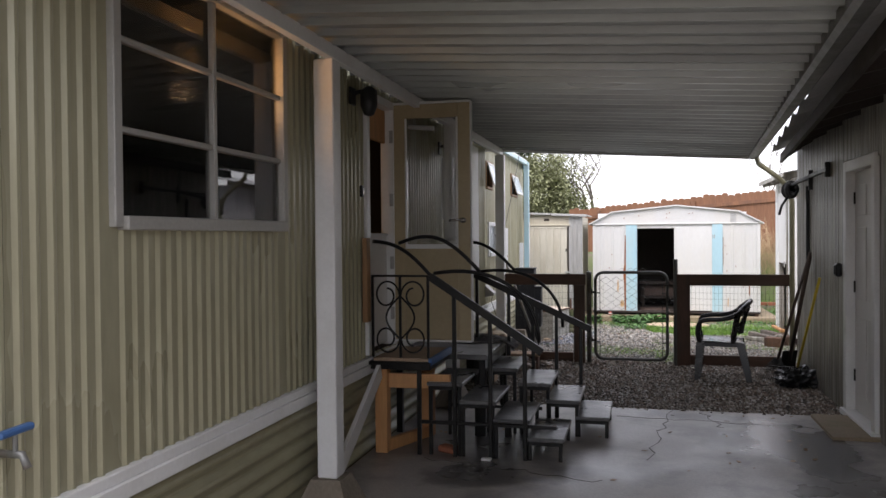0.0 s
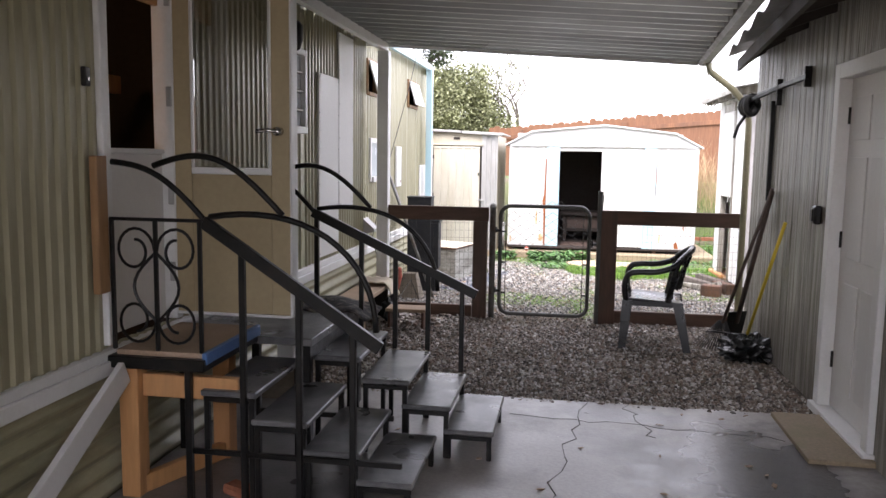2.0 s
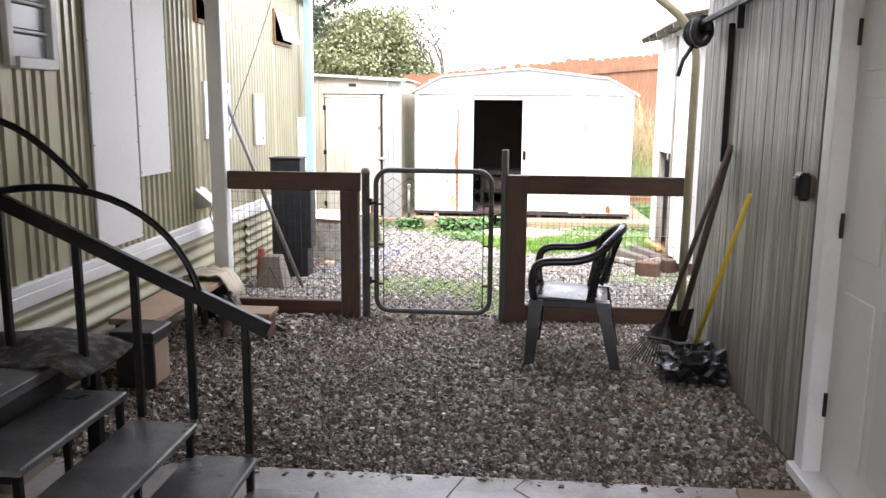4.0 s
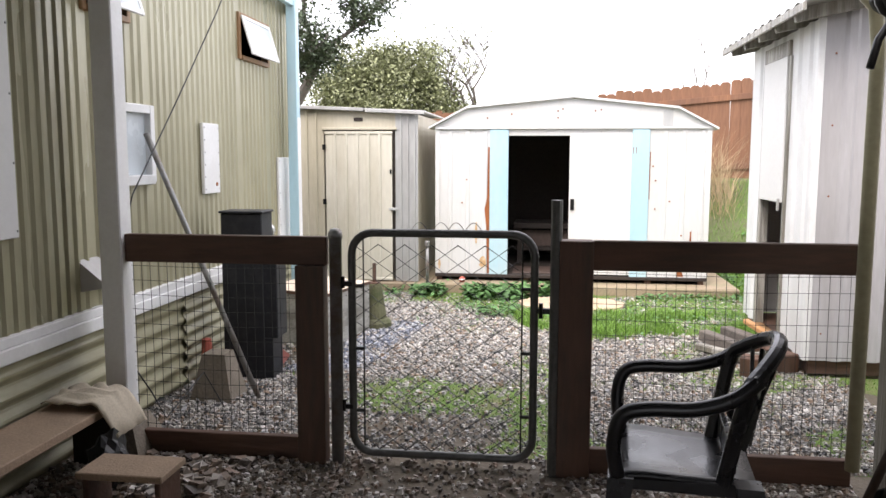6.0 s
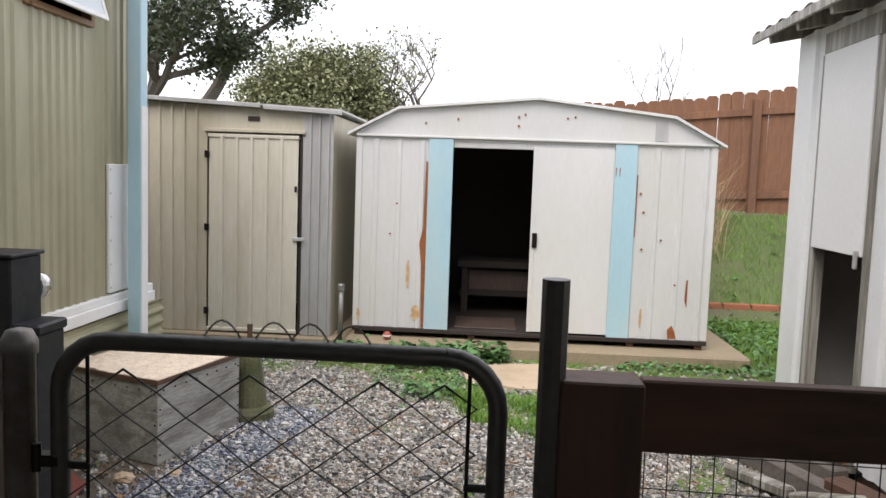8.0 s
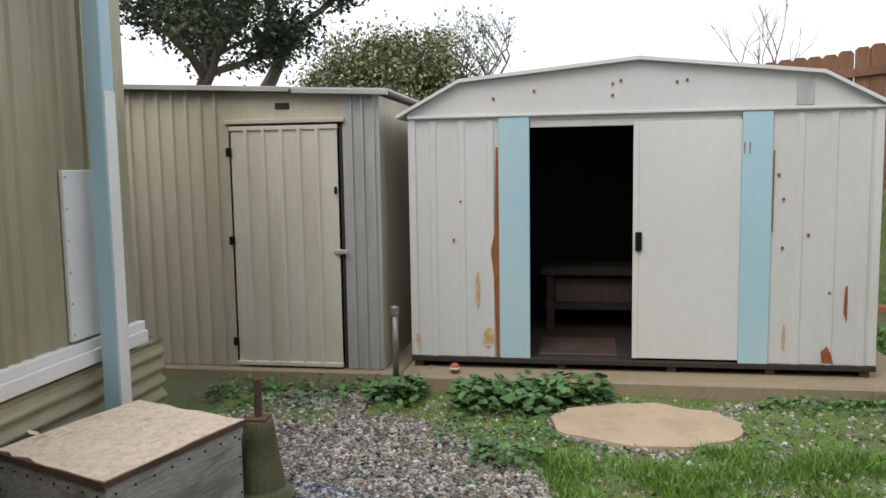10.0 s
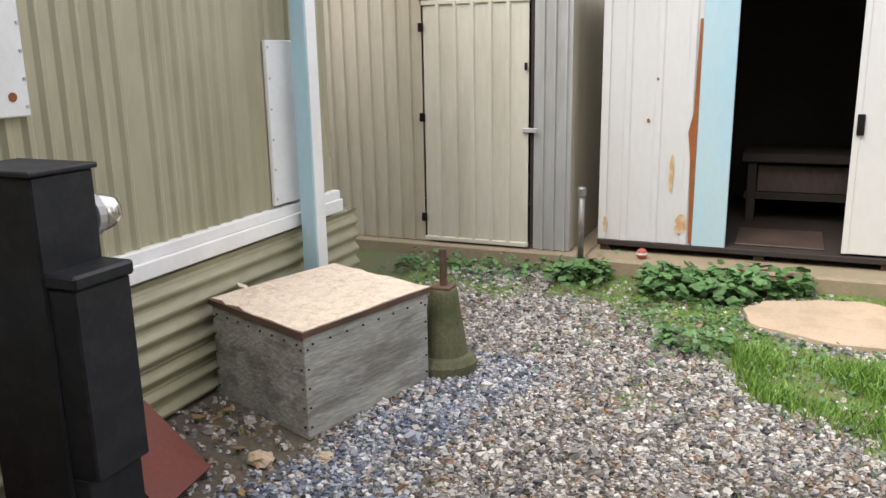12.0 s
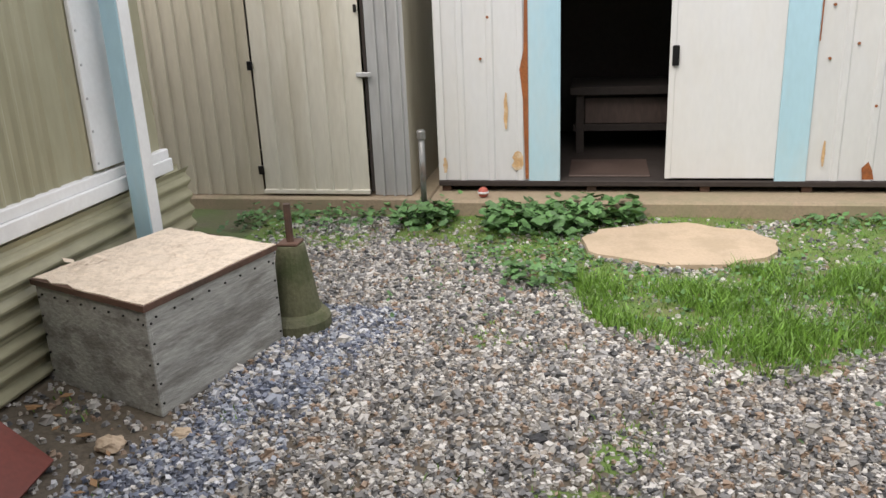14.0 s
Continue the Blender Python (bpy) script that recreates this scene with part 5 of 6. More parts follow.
def white_shed():
    y, x0, x1 = 14.92, -0.745, 2.16
    s = thing("storage_shed", (0.7, y, 0), "white and pale blue metal shed with an open sliding door", "shed")
    z0, ze = 0.17, 1.72
    w = Build()
    panel_sheet(w, x0, -0.15, y, z0, ze)
    panel_sheet(w, 1.53, x1, y, z0, ze)
    w.box(x0, x0 + 0.004, y, y + 1.9, z0, 1.76, bevel=0).box(x1 - 0.004, x1, y, y + 1.9, z0, 1.76, bevel=0).box(x0, x1, y + 1.9, y + 1.904, z0, 2.0, bevel=0)
    w.make("wall", SHED_WHITE, s)
    for a in (x0, x1 - 0.05):
        Build().box(a, a + 0.05, y - 0.014, y - 0.002, z0, 1.75).make("corner_trim", SHED_WHITE, s)
    for a, c in ((-0.15, 0.05), (1.35, 1.53)):
        Build().box(a, c, y - 0.022, y - 0.006, z0 - 0.02, ze + 0.02, bevel=0.006).make("blue_strip", SHED_BLUE, s)
    dr = Build()
    dr.box(0.70, 1.35, y - 0.012, y - 0.004, z0 + 0.015, ze - 0.03)
    dr.box(0.70, 0.735, y - 0.018, y - 0.012, z0 + 0.015, ze - 0.03)
    dob = dr.make("sliding_door", SHED_WHITE, s)
    Build().box(0.715, 0.755, y - 0.034, y - 0.018, 0.88, 1.0).make("handle", BLACK_IRON, s)
    gz = lambda x: (1.775 + (1.965 - 1.775) * (x - x0) / (-0.40 - x0)) if x < -0.40 else (1.965 + 0.105 * (x + 0.40) / 1.13) if x < 0.73 else (2.07 - 0.12 * (x - 0.73) / 1.08) if x < 1.81 else (1.95 - 0.19 * (x - 1.81) / 0.35)
    g = Build()
    xs = [x0, -0.40, 0.73, 1.81, x1]
    g.add([(x, y - 0.006, ze) for x in xs] + [(x, y - 0.006, gz(x)) for x in xs] + [(x, y + 0.0, ze) for x in xs] + [(x, y + 0.0, gz(x)) for x in xs],
          [(i, i + 1, 6 + i, 5 + i) for i in range(4)] + [(11 + i, 10 + i, 15 + i, 16 + i) for i in range(4)])
    g.make("gable", SHED_WHITE, s)
    Build().box(x0, x1, y - 0.03, y - 0.008, ze + 0.02, ze + 0.04).make("door_track", SHED_WHITE, s)
    Build().box(0.05, 1.35, y + 0.002, y + 0.02, ze - 0.05, ze + 0.03).make("header", SHED_WHITE, s)
    r = Build()
    for a, c in zip([x0 - 0.07, -0.40, 0.73, 1.81], [-0.40, 0.73, 1.81, x1 + 0.06]):
        za, zc = gz(max(a, x0)) - (0.03 if a < x0 else 0), gz(min(c, x1)) - (0.03 if c > x1 else 0)
        r.add([(a, y - 0.05, za), (c, y - 0.05, zc), (c, y + 1.95, zc), (a, y + 1.95, za), (a, y - 0.05, za + 0.022), (c, y - 0.05, zc + 0.022), (c, y + 1.95, zc + 0.022), (a, y + 1.95, za + 0.022)],
              [(3, 2, 1, 0), (4, 5, 6, 7), (0, 1, 5, 4), (1, 2, 6, 5), (2, 3, 7, 6), (3, 0, 4, 7)])
    r.make("roof", SHED_WHITE, s)
    Build().box(1.66, 1.76, y - 0.012, y - 0.007, 1.77, 1.93).make("vent_patch", GALV, s)
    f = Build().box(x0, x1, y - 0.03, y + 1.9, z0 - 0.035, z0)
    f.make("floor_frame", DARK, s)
    sk = Build()
    for x in (-0.70, 0.25, 0.95, 1.55, 2.1):
        sk.box(x - 0.03, x + 0.03, y, y + 1.85, 0.09, z0 - 0.035)
    sk.make("skid", OLDWOOD, s)
    # Added near-black sheet before the back wall: the shed's inner shade as colour.
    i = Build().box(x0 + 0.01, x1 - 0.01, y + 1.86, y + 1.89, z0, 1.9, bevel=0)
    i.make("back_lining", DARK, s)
    Build().add([(-0.168, y - 0.016, 1.55), (-0.152, y - 0.016, 1.55), (-0.152, y - 0.016, 0.18), (-0.172, y - 0.016, 0.18), (-0.185, y - 0.016, 0.7), (-0.205, y - 0.016, 0.88), (-0.178, y - 0.016, 1.0)], [(0, 1, 2, 3, 4, 5, 6)]).make("rust_streak", RUST, s)
    for sx, sz, sw, sh in ((-0.295, 0.62, 0.028, 0.22), (-0.22, 0.30, 0.07, 0.12), (-0.70, 0.27, 0.03, 0.10), (1.62, 0.34, 0.02, 0.16)):
        p = [(sx + sw * (0.5 + 0.35 * noise.noise((q * 0.9, sx * 7, 1))) * math.cos(q * math.pi / 6), sz + sh * (0.5 + 0.2 * noise.noise((q * 1.3, sz * 9, 4))) * math.sin(q * math.pi / 6)) for q in range(12)]
        Build().add([(a, y - 0.0145, max(c, 0.178)) for a, c in p], [tuple(range(12))]).make("rust_stain", RUSTPALE, s)
    Build().add([(1.533, y - 0.016, 1.5), (1.542, y - 0.016, 1.5), (1.54, y - 0.016, 1.0), (1.533, y - 0.016, 1.0)], [(0, 1, 2, 3)]).make("rust_streak", RUST, s)
    Build().add([(1.97, y - 0.0145, 0.66), (1.985, y - 0.0145, 0.67), (1.985, y - 0.0145, 0.44), (1.965, y - 0.0145, 0.5)], [(0, 1, 2, 3)]).make("rust_streak", RUST, s)
    Build().add([(1.84, y - 0.0145, 0.25), (1.875, y - 0.0145, 0.29), (1.90, y - 0.0145, 0.24), (1.915, y - 0.0145, 0.18), (1.85, y - 0.0145, 0.18)], [(0, 1, 2, 3, 4)]).make("rust_streak", RUST, s)
    for x in (1.36, 1.39):
        Build().add([(x, y - 0.0245, 1.55), (x + 0.008, y - 0.0245, 1.55), (x + 0.006, y - 0.0245, 1.48), (x + 0.001, y - 0.0245, 1.48)], [(0, 1, 2, 3)]).make("rust_streak", RUST, s)
    for x, z in ((-0.18, 1.86), (0.08, 1.9), (0.57, 1.93), (0.57, 1.86), (0.62, 1.95), (0.96, 1.93), (1.02, 1.94), (1.57, 1.35), (1.6, 1.2), (1.75, 0.98), (1.6, 0.9), (1.88, 0.62), (-0.4, 1.2), (-0.45, 0.95)):
        Build().tube([(x, y - 0.007, z), (x, y - 0.016, z)], 0.009, 8).make("rivet", RUST, s)
    for x in [x0 + 0.06 + k * 0.19 for k in range(16)]:
        Build().tube([(x, y - 0.012, ze - 0.01), (x, y - 0.018, ze - 0.01)], 0.005, 6).make("screw", GALV, s)
    # Bench shares the near-black, its shade indoors put into the colour.
    t = thing("work_table", (0.35, y + 1.0, z0), "wooden bench inside the shed, coloured near black for the shade there", "table")
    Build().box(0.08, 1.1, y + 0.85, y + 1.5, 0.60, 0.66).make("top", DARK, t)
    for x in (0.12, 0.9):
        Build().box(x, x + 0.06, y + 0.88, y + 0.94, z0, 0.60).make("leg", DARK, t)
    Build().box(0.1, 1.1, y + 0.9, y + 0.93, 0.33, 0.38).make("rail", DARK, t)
    Build().box(0.185, 1.1, y + 0.94, y + 0.96, 0.38, 0.57).make("back_panel", HANDLE, t)
    c = thing("cardboard_sheet", (0.35, y + 0.3, z0), "dark cardboard lying inside the shed doorway", "cardboard")
    Build().box(0.1, 0.62, y + 0.08, y + 0.6, z0, z0 + 0.012, pose(0, 0, 0)).make("sheet", HANDLE, c)
    k = Build().box(-0.78, 2.45, 14.66, 16.9, -0.05, 0.095, bevel=0.015)
    setting(k.make("pavement", KERB), "low concrete slab under the white shed", "slab")
    bl = thing("toy_ball", (-0.43, 14.75, 0.095), "small red and white ball on the slab", "ball")
    Build().lathe(-0.43, 14.75, [(0.034 * math.sin(math.pi * i / 10) + 0.0005, 0.129 - 0.034 * math.cos(math.pi * i / 10)) for i in range(11)], 14).make("sphere", ORANGE, bl, True)
    Build().lathe(-0.43, 14.75, [(0.0345, 0.122), (0.0352, 0.129), (0.0345, 0.136)], 14).make("stripe", WHITE, bl, True)


white_shed()


def tan_shed():
    y, x0, x1 = 14.88, -3.0, -0.93
    s = thing("garden_shed", (-1.9, y, 0), "tan ribbed steel shed with a closed hinged door", "shed")
    zt = lambda x: 1.95 - 0.045 * (x + 1.9)
    z0 = 0.075
    w = Build()
    panel_sheet(w, x0, -1.980, y, z0, 1.9, 0.105, 0.020, zt)
    gb = Build()
    panel_sheet(gb, -1.180, x1, y, z0, 1.9, 0.075, 0.024, zt)
    gb.make("side_bay", GALV, s)
    w.sheet([(-1.980, 0), (-1.180, 0)], lambda a, o, e: (a, y - o, (1.76, zt(a))[e]), -0.003)
    w.box(x1 - 0.004, x1, y, y + 1.6, z0, 1.9, bevel=0).box(x0, x0 + 0.004, y, y + 1.6, z0, 1.98, bevel=0).box(x0, x1, y + 1.6, y + 1.604, z0, 1.9, bevel=0)
    w.make("wall", SHED_TAN, s)
    d = Build()
    panel_sheet(d, -1.960, -1.215, y - 0.012, 0.10, 1.71, 0.125, 0.018)
    d.box(-1.970, -1.210, y - 0.034, y - 0.008, 0.085, 0.115).box(-1.970, -1.210, y - 0.026, y - 0.008, 1.69, 1.72)
    d.make("door", SHED_DOOR, s)
    Build().box(-2.000, -1.160, y - 0.03, y - 0.004, 1.735, 1.765).make("lintel", SHED_TAN, s)
    Build().box(-1.202, -1.184, y - 0.004, y + 0.004, 0.10, 1.72, bevel=0).make("gap", DARK, s)
    for z in (0.25, 0.95, 1.55):
        Build().box(-1.995, -1.955, y - 0.032, y - 0.02, z - 0.03, z + 0.03).make("hinge", BLACK_IRON, s)
    Build().box(-1.250, -1.150, y - 0.036, y - 0.022, 0.86, 0.89).make("hasp", GALV, s)
    Build().box(-1.240, -1.220, y - 0.034, y - 0.022, 1.26, 1.31).make("handle", BLACK_IRON, s)
    Build().box(-1.640, -1.540, y - 0.012, y - 0.004, 1.83, 1.87).make("vent", DARK, s)
    r = Build()
    for a, c, o in ((x0 - 0.05, -1.52, 0.02), (-1.50, x1 + 0.07, 0.012)):
        r.bar((a, y - 0.05, zt(a) + o), (c, y - 0.05, zt(c) + o), 0.05, 0.035)
    r.add([(x0 - 0.05, y - 0.06, zt(x0) + 0.02), (x1 + 0.07, y - 0.06, zt(x1) + 0.02), (x1 + 0.07, y + 1.7, zt(x1) + 0.02), (x0 - 0.05, y + 1.7, zt(x0) + 0.02),
           (x0 - 0.05, y - 0.06, zt(x0) + 0.035), (x1 + 0.07, y - 0.06, zt(x1) + 0.035), (x1 + 0.07, y + 1.7, zt(x1) + 0.035), (x0 - 0.05, y + 1.7, zt(x0) + 0.035)],
          [(3, 2, 1, 0), (4, 5, 6, 7), (0, 1, 5, 4), (1, 2, 6, 5), (2, 3, 7, 6), (3, 0, 4, 7)])
    r.make("roof", GALV, s)
    k = Build().box(-3.2, -0.80, 14.80, 16.6, -0.05, 0.07, bevel=0.012)
    setting(k.make("pavement", KERB), "mossy concrete slab under the tan shed", "slab")


tan_shed()
pp = thing("standpipe", (-0.79, 14.62, 0), "grey galvanised water pipe standing by the shed", "pipe")
Build().tube([(-0.79, 14.62, -0.01), (-0.79, 14.62, 0.53)], 0.019, 10).make("pipe", PIPE, pp, True)
Build().lathe(-0.79, 14.62, [(0.028, 0.50), (0.028, 0.545), (0.02, 0.555)], 10).make("cap", PIPE, pp)


def round_pad():
    b = Build()
    n = 40
    pts = []
    for i in range(n):
        a = 2 * math.pi * i / n
        r = 1 + 0.13 * noise.noise((3 * math.cos(a), 3 * math.sin(a), 5))
        pts.append((0.72 + 0.50 * r * math.cos(a), 14.10 + 0.37 * r * math.sin(a)))
    b.add([(x, y, -0.01) for x, y in pts] + [(x, y, 0.018) for x, y in pts], [tuple(range(n, 2 * n))] + [(i, (i + 1) % n, n + (i + 1) % n, n + i) for i in range(n)])
    setting(b.make("pavement", PAD), "round sandy concrete pad in the grass", "pad")


round_pad()


def coop():
    """The white clad shed by the fence, with a raised hatch over an opening."""
    x, y0, y1, h = 2.17, 11.66, 13.33, 2.32
    s = thing("clad_shed", (3.2, 12.6, 0), "white ribbed steel shed with a hatch and an open lower doorway", "shed")
    w = Build()
    d0, d1 = 12.28, 12.88
    def side(a0, a1, z0, z1):
        w.sheet(ribs(a0, a1, 0.23, 0.018, 0.6, 0.1), lambda a, o, e: (x - o, a, (z0, z1)[e]), -0.003)
    side(y0, d0, 0.12, h)
    side(d1, y1, 0.12, h)
    side(d0, d1, 2.18, h)
    fr = Build().sheet(ribs(x, 4.4, 0.23, 0.018, 0.6, 0.1), lambda a, o, e: (a, y0 - o, (0.12, h + 0.1)[e]), -0.003)
    fr.make("front_wall", GREYPAINT, s)
    for k in range(4):
        for z in (0.3, 0.75, 1.2, 1.65, 2.1):
            Build().tube([(x + 0.09 + 0.23 * k, y0, z), (x + 0.09 + 0.23 * k, y0 - 0.007, z)], 0.006, 6).make("screw", RUST, s)
    Build().box(x - 0.026, x + 0.02, d0 - 0.02, d1 + 0.02, 2.16, 2.27).make("head_board", GREYWOOD, s)
    w.box(4.4, 4.404, y0, y1, 0.12, h + 0.5, bevel=0).box(x, 4.4, y1, y1 + 0.004, 0.12, h + 0.1, bevel=0)
    w.make("wall", WHITE, s)
    Build().box(x - 0.022, x + 0.02, y0 - 0.02, y0 + 0.03, 0.12, h).make("corner_trim", WHITE, s)
    Build().box(x - 0.03, x - 0.005, d0, d1, 1.12, 2.16).make("hatch", BOARD, s)
    Build().box(x - 0.045, x - 0.03, d0 + 0.02, d0 + 0.05, 1.06, 1.15).make("latch", GALV, s)
    for a in (d0 - 0.05, d1):
        Build().box(x - 0.02, x + 0.05, a, a + 0.05, 0.08, 2.16).make("jamb", GREYWOOD, s)
    Build().box(x - 0.03, x + 0.05, d0, d1, 0.06, 0.12).make("sill", BROWNTRIM, s)
    # Added dark sheet half a metre in, standing for the unlit inside.
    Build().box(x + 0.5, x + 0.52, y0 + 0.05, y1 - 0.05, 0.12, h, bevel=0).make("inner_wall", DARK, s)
    Build().box(x + 0.03, 4.38, y0 + 0.03, y1 - 0.03, 0.02, 0.12).make("floor_frame", OLDWOOD, s)
    r = Build()
    r.sheet(waves(y0 - 0.35, y1 + 0.2, 0.2, 0.02, 6), lambda a, o, e: ((x - 0.22, 4.6)[e], a, (2.36, 2.85)[e] + o), 0.004)
    r.make("roof", GALV, s)
    ra = Build()
    for k in range(5):
        yy = y0 - 0.1 + k * 0.43
        ra.bar((x - 0.20, yy, 2.315), (x + 0.5, yy, 2.46), 0.04, 0.08)
    ra.bar((x - 0.215, y0 - 0.35, 2.335), (x - 0.215, y1 + 0.2, 2.335), 0.02, 0.05)
    ra.make("rafter", GREYWOOD, s)
    for k in range(4):
        b = thing("support_block", (x + 0.25, y0 + 0.2 + 0.6 * k, 0), "rough concrete block under the clad shed", "block")
        Build().box(x + 0.1 + 0.3 * k, x + 0.35 + 0.3 * k, y0 + 0.06, y0 + 0.3, -0.04, 0.02, bevel=0.02).make("body", PIER, b)


coop()


def log(a, c, w, h, label, mat=BARK, name="wood_scrap"):
    t = thing(name, ((a[0] + c[0]) / 2, (a[1] + c[1]) / 2, 0), label, "lumber")
    Build().bar(a, c, w, h, 0.008).make("piece", mat, t)


log((1.72, 12.7, 0.04), (2.02, 11.95, 0.04), 0.09, 0.09, "weathered timber offcut on the gravel")
log((1.90, 12.75, 0.05), (2.10, 12.2, 0.05), 0.10, 0.12, "weathered timber offcut on the gravel")
log((2.0, 12.05, 0.06), (2.12, 11.75, 0.06), 0.12, 0.14, "weathered timber offcut on the gravel", POSTWOOD)
log((1.62, 12.35, 0.03), (1.80, 12.02, 0.05), 0.07, 0.05, "grey weathered board scrap on the gravel", GREYWOOD)
log((1.82, 12.02, 0.03), (1.98, 11.72, 0.14), 0.08, 0.05, "grey weathered board scrap propped on the pile", GREYWOOD)
log((2.02, 12.62, 0.18), (2.10, 12.25, 0.15), 0.05, 0.04, "raw orange lumber offcut on the pile", NEWWOOD)
log((1.78, 11.7, 0.06), (1.98, 11.62, 0.06), 0.13, 0.14, "dark timber block on the gravel", POSTWOOD)


def back_fence():
    a, c = Vector((-1.6, 20.6, 0)), Vector((6.4, 17.0, 0))
    d = (c - a).normalized()
    length = (c - a).length
    f = thing("board_fence", (2.4, 18.8, 1.1), "reddish brown dog-eared board fence on the bank", "fence")
    n = int(length / 0.145)
    turn = Matrix.Rotation(math.atan2(d.y, d.x), 4, "Z")
    shapes = []
    for k in range(4):
        b = Build()
        h = 1.46 + 0.015 * k
        w, e = 0.0725, 0.03
        poly = [(-w, -0.15), (w, -0.15), (w, h - e), (w - e, h), (-w + e, h), (-w, h - e)]
        m = len(poly)
        b.add([(x, -0.009, z) for x, z in poly] + [(x, 0.009, z) for x, z in poly], [tuple(range(m)), tuple(range(m, 2 * m))[::-1]] + [(i, m + i, m + (i + 1) % m, (i + 1) % m) for i in range(m)])
        me = bpy.data.meshes.new("board")
        me.from_pydata(b.v, [], b.f)
        me.materials.append(FENCEWOOD)
        shapes.append(me)
    for i in range(n):
        p = a + d * (0.145 * i)
        o = new("board", random.choice(shapes))
        o.parent = f
        o.matrix_parent_inverse = f.matrix_basis.inverted()
        o.matrix_basis = Matrix.Translation((p.x, p.y, 1.124 + 0.068 * (p.x - 4) + random.uniform(-0.02, 0.02))) @ turn @ pose(0, 0, 0, 0, random.uniform(-0.2, 0.2), 0)
    r = Build()
    nrm = Vector((d.y, -d.x, 0))
    for z in (1.2, 2.2):
        r.bar(a + nrm * 0.03 + Vector((0, 0, z - 0.22)), c + nrm * 0.03 + Vector((0, 0, z + 0.33)), 0.035, 0.085)
    r.make("rail", FENCEWOOD, f)
    pl = Build()
    for i in range(4):
        p = a + d * (0.8 + 2.4 * i) + nrm * 0.06
        pl.box(p.x - 0.045, p.x + 0.045, p.y - 0.045, p.y + 0.045, 0.6, 2.51 + 0.068 * (p.x - 4))
    pl.make("post", FENCEWOOD, f)


back_fence()
be = Build()
for i in range(9):
    be.box(2.0 + 0.3 * i, 2.28 + 0.3 * i, 17.05, 17.15, ground_height(0, 17.1) - 0.05, ground_height(0, 17.1) + 0.07)
setting(be.make("edging", BRICK), "row of red brick edging on the bank", "edging")


# ---- loose growth and gravel ----
def scatter_mesh(name, mat, verts, faces, label, cat):
    me = bpy.data.meshes.new(name)
    me.from_pydata(verts, [], faces)
    me.materials.append(mat)
    return tagged(new(name, me), label, cat, kind="stuff")


def stones(name, mat, count, region, size, label, seed):
    """Angular pebbles, each a squashed octahedron with its own turn, pushed into the ground."""
    rng = np.random.default_rng(seed)
    x0, x1, y0, y1 = region[:4]
    keep = region[4] if len(region) > 4 else None
    p = np.column_stack((rng.uniform(x0, x1, count), rng.uniform(y0, y1, count)))
    if keep is not None:
        p = p[np.array([keep(x, y) > r for (x, y), r in zip(p, rng.random(len(p)))])]
    n = len(p)
    s = size * np.exp(rng.normal(0, 0.33, n))
    ang = np.arange(4) * np.pi / 2
    low = np.stack((np.cos(ang), np.sin(ang), np.full(4, -0.25)), axis=1)
    high = np.stack((0.62 * np.cos(ang + 0.6), 0.62 * np.sin(ang + 0.6), np.full(4, 0.62)), axis=1)
    v = np.concatenate((low, high))[None] * (1 + rng.uniform(-0.24, 0.24, (n, 8, 3)))
    v[:, :, 1] *= rng.uniform(0.6, 1.0, n)[:, None]
    a, t = rng.uniform(0, 6.28, n), rng.normal(0, 0.28, n)
    ca, sa, ct, st_ = np.cos(a)[:, None], np.sin(a)[:, None], np.cos(t)[:, None], np.sin(t)[:, None]
    x, y, z = v[:, :, 0], v[:, :, 1], v[:, :, 2]
    x, z = x * ct - z * st_, x * st_ + z * ct
    x, y = x * ca - y * sa, x * sa + y * ca
    gz = np.array([ground_height(q[0], q[1]) for q in p]) + rng.uniform(0, 0.008, n)
    out = np.stack((p[:, 0, None] + x * s[:, None], p[:, 1, None] + y * s[:, None], gz[:, None] + 0.002 + z * s[:, None]), axis=2).reshape(-1, 3)
    f = np.array([(0, 1, 5, 4), (1, 2, 6, 5), (2, 3, 7, 6), (3, 0, 4, 7), (4, 5, 6, 7)])
    faces = (f[None] + (np.arange(n) * 8)[:, None, None]).reshape(-1, 4)
    return scatter_mesh(name, mat, out.tolist(), faces.tolist(), label, "gravel")


EDGE_X = (-0.90, -0.50, -0.15, 0.12, 0.35, 0.60, 0.92, 1.35, 2.2)
EDGE_Y = (14.05, 13.85, 13.58, 13.24, 12.90, 12.65, 12.47, 12.74, 12.60)


def green(x, y):
    """How grassy the yard is at a place, 0 to 1."""
    g = 0.0
    if 11.9 < y and x > -0.9:
        edge = float(np.interp(x, EDGE_X, EDGE_Y))
        g = min(1, max(0, (y - edge + 0.22 * noise.noise((x * 2.4, y * 2.4, 3)) + 0.1) * 3.2))
        g *= min(1, max(0.4, 1.1 + 1.6 * noise.noise((x * 1.7, y * 1.7, 12))))
    if x <= -0.9 and y > 13.9:
        g = min(1, max(0, 0.35 + 2.0 * noise.noise((x * 2, y * 2, 5))))
    g = max(g, 0.75 * max(0, min(1, 2.6 * noise.noise((x * 1.6, y * 1.6, 7)) + (0.42 if y < 11.8 and x > -0.7 else -0.75))))
    g = max(g, 0.35 * max(0, min(1, 3.0 * noise.noise((x * 3.1, y * 3.1, 17)) - 0.6)))
    if math.hypot((x - 0.72) / 0.52, (y - 14.10) / 0.39) < 1:
        g = 0
    return g


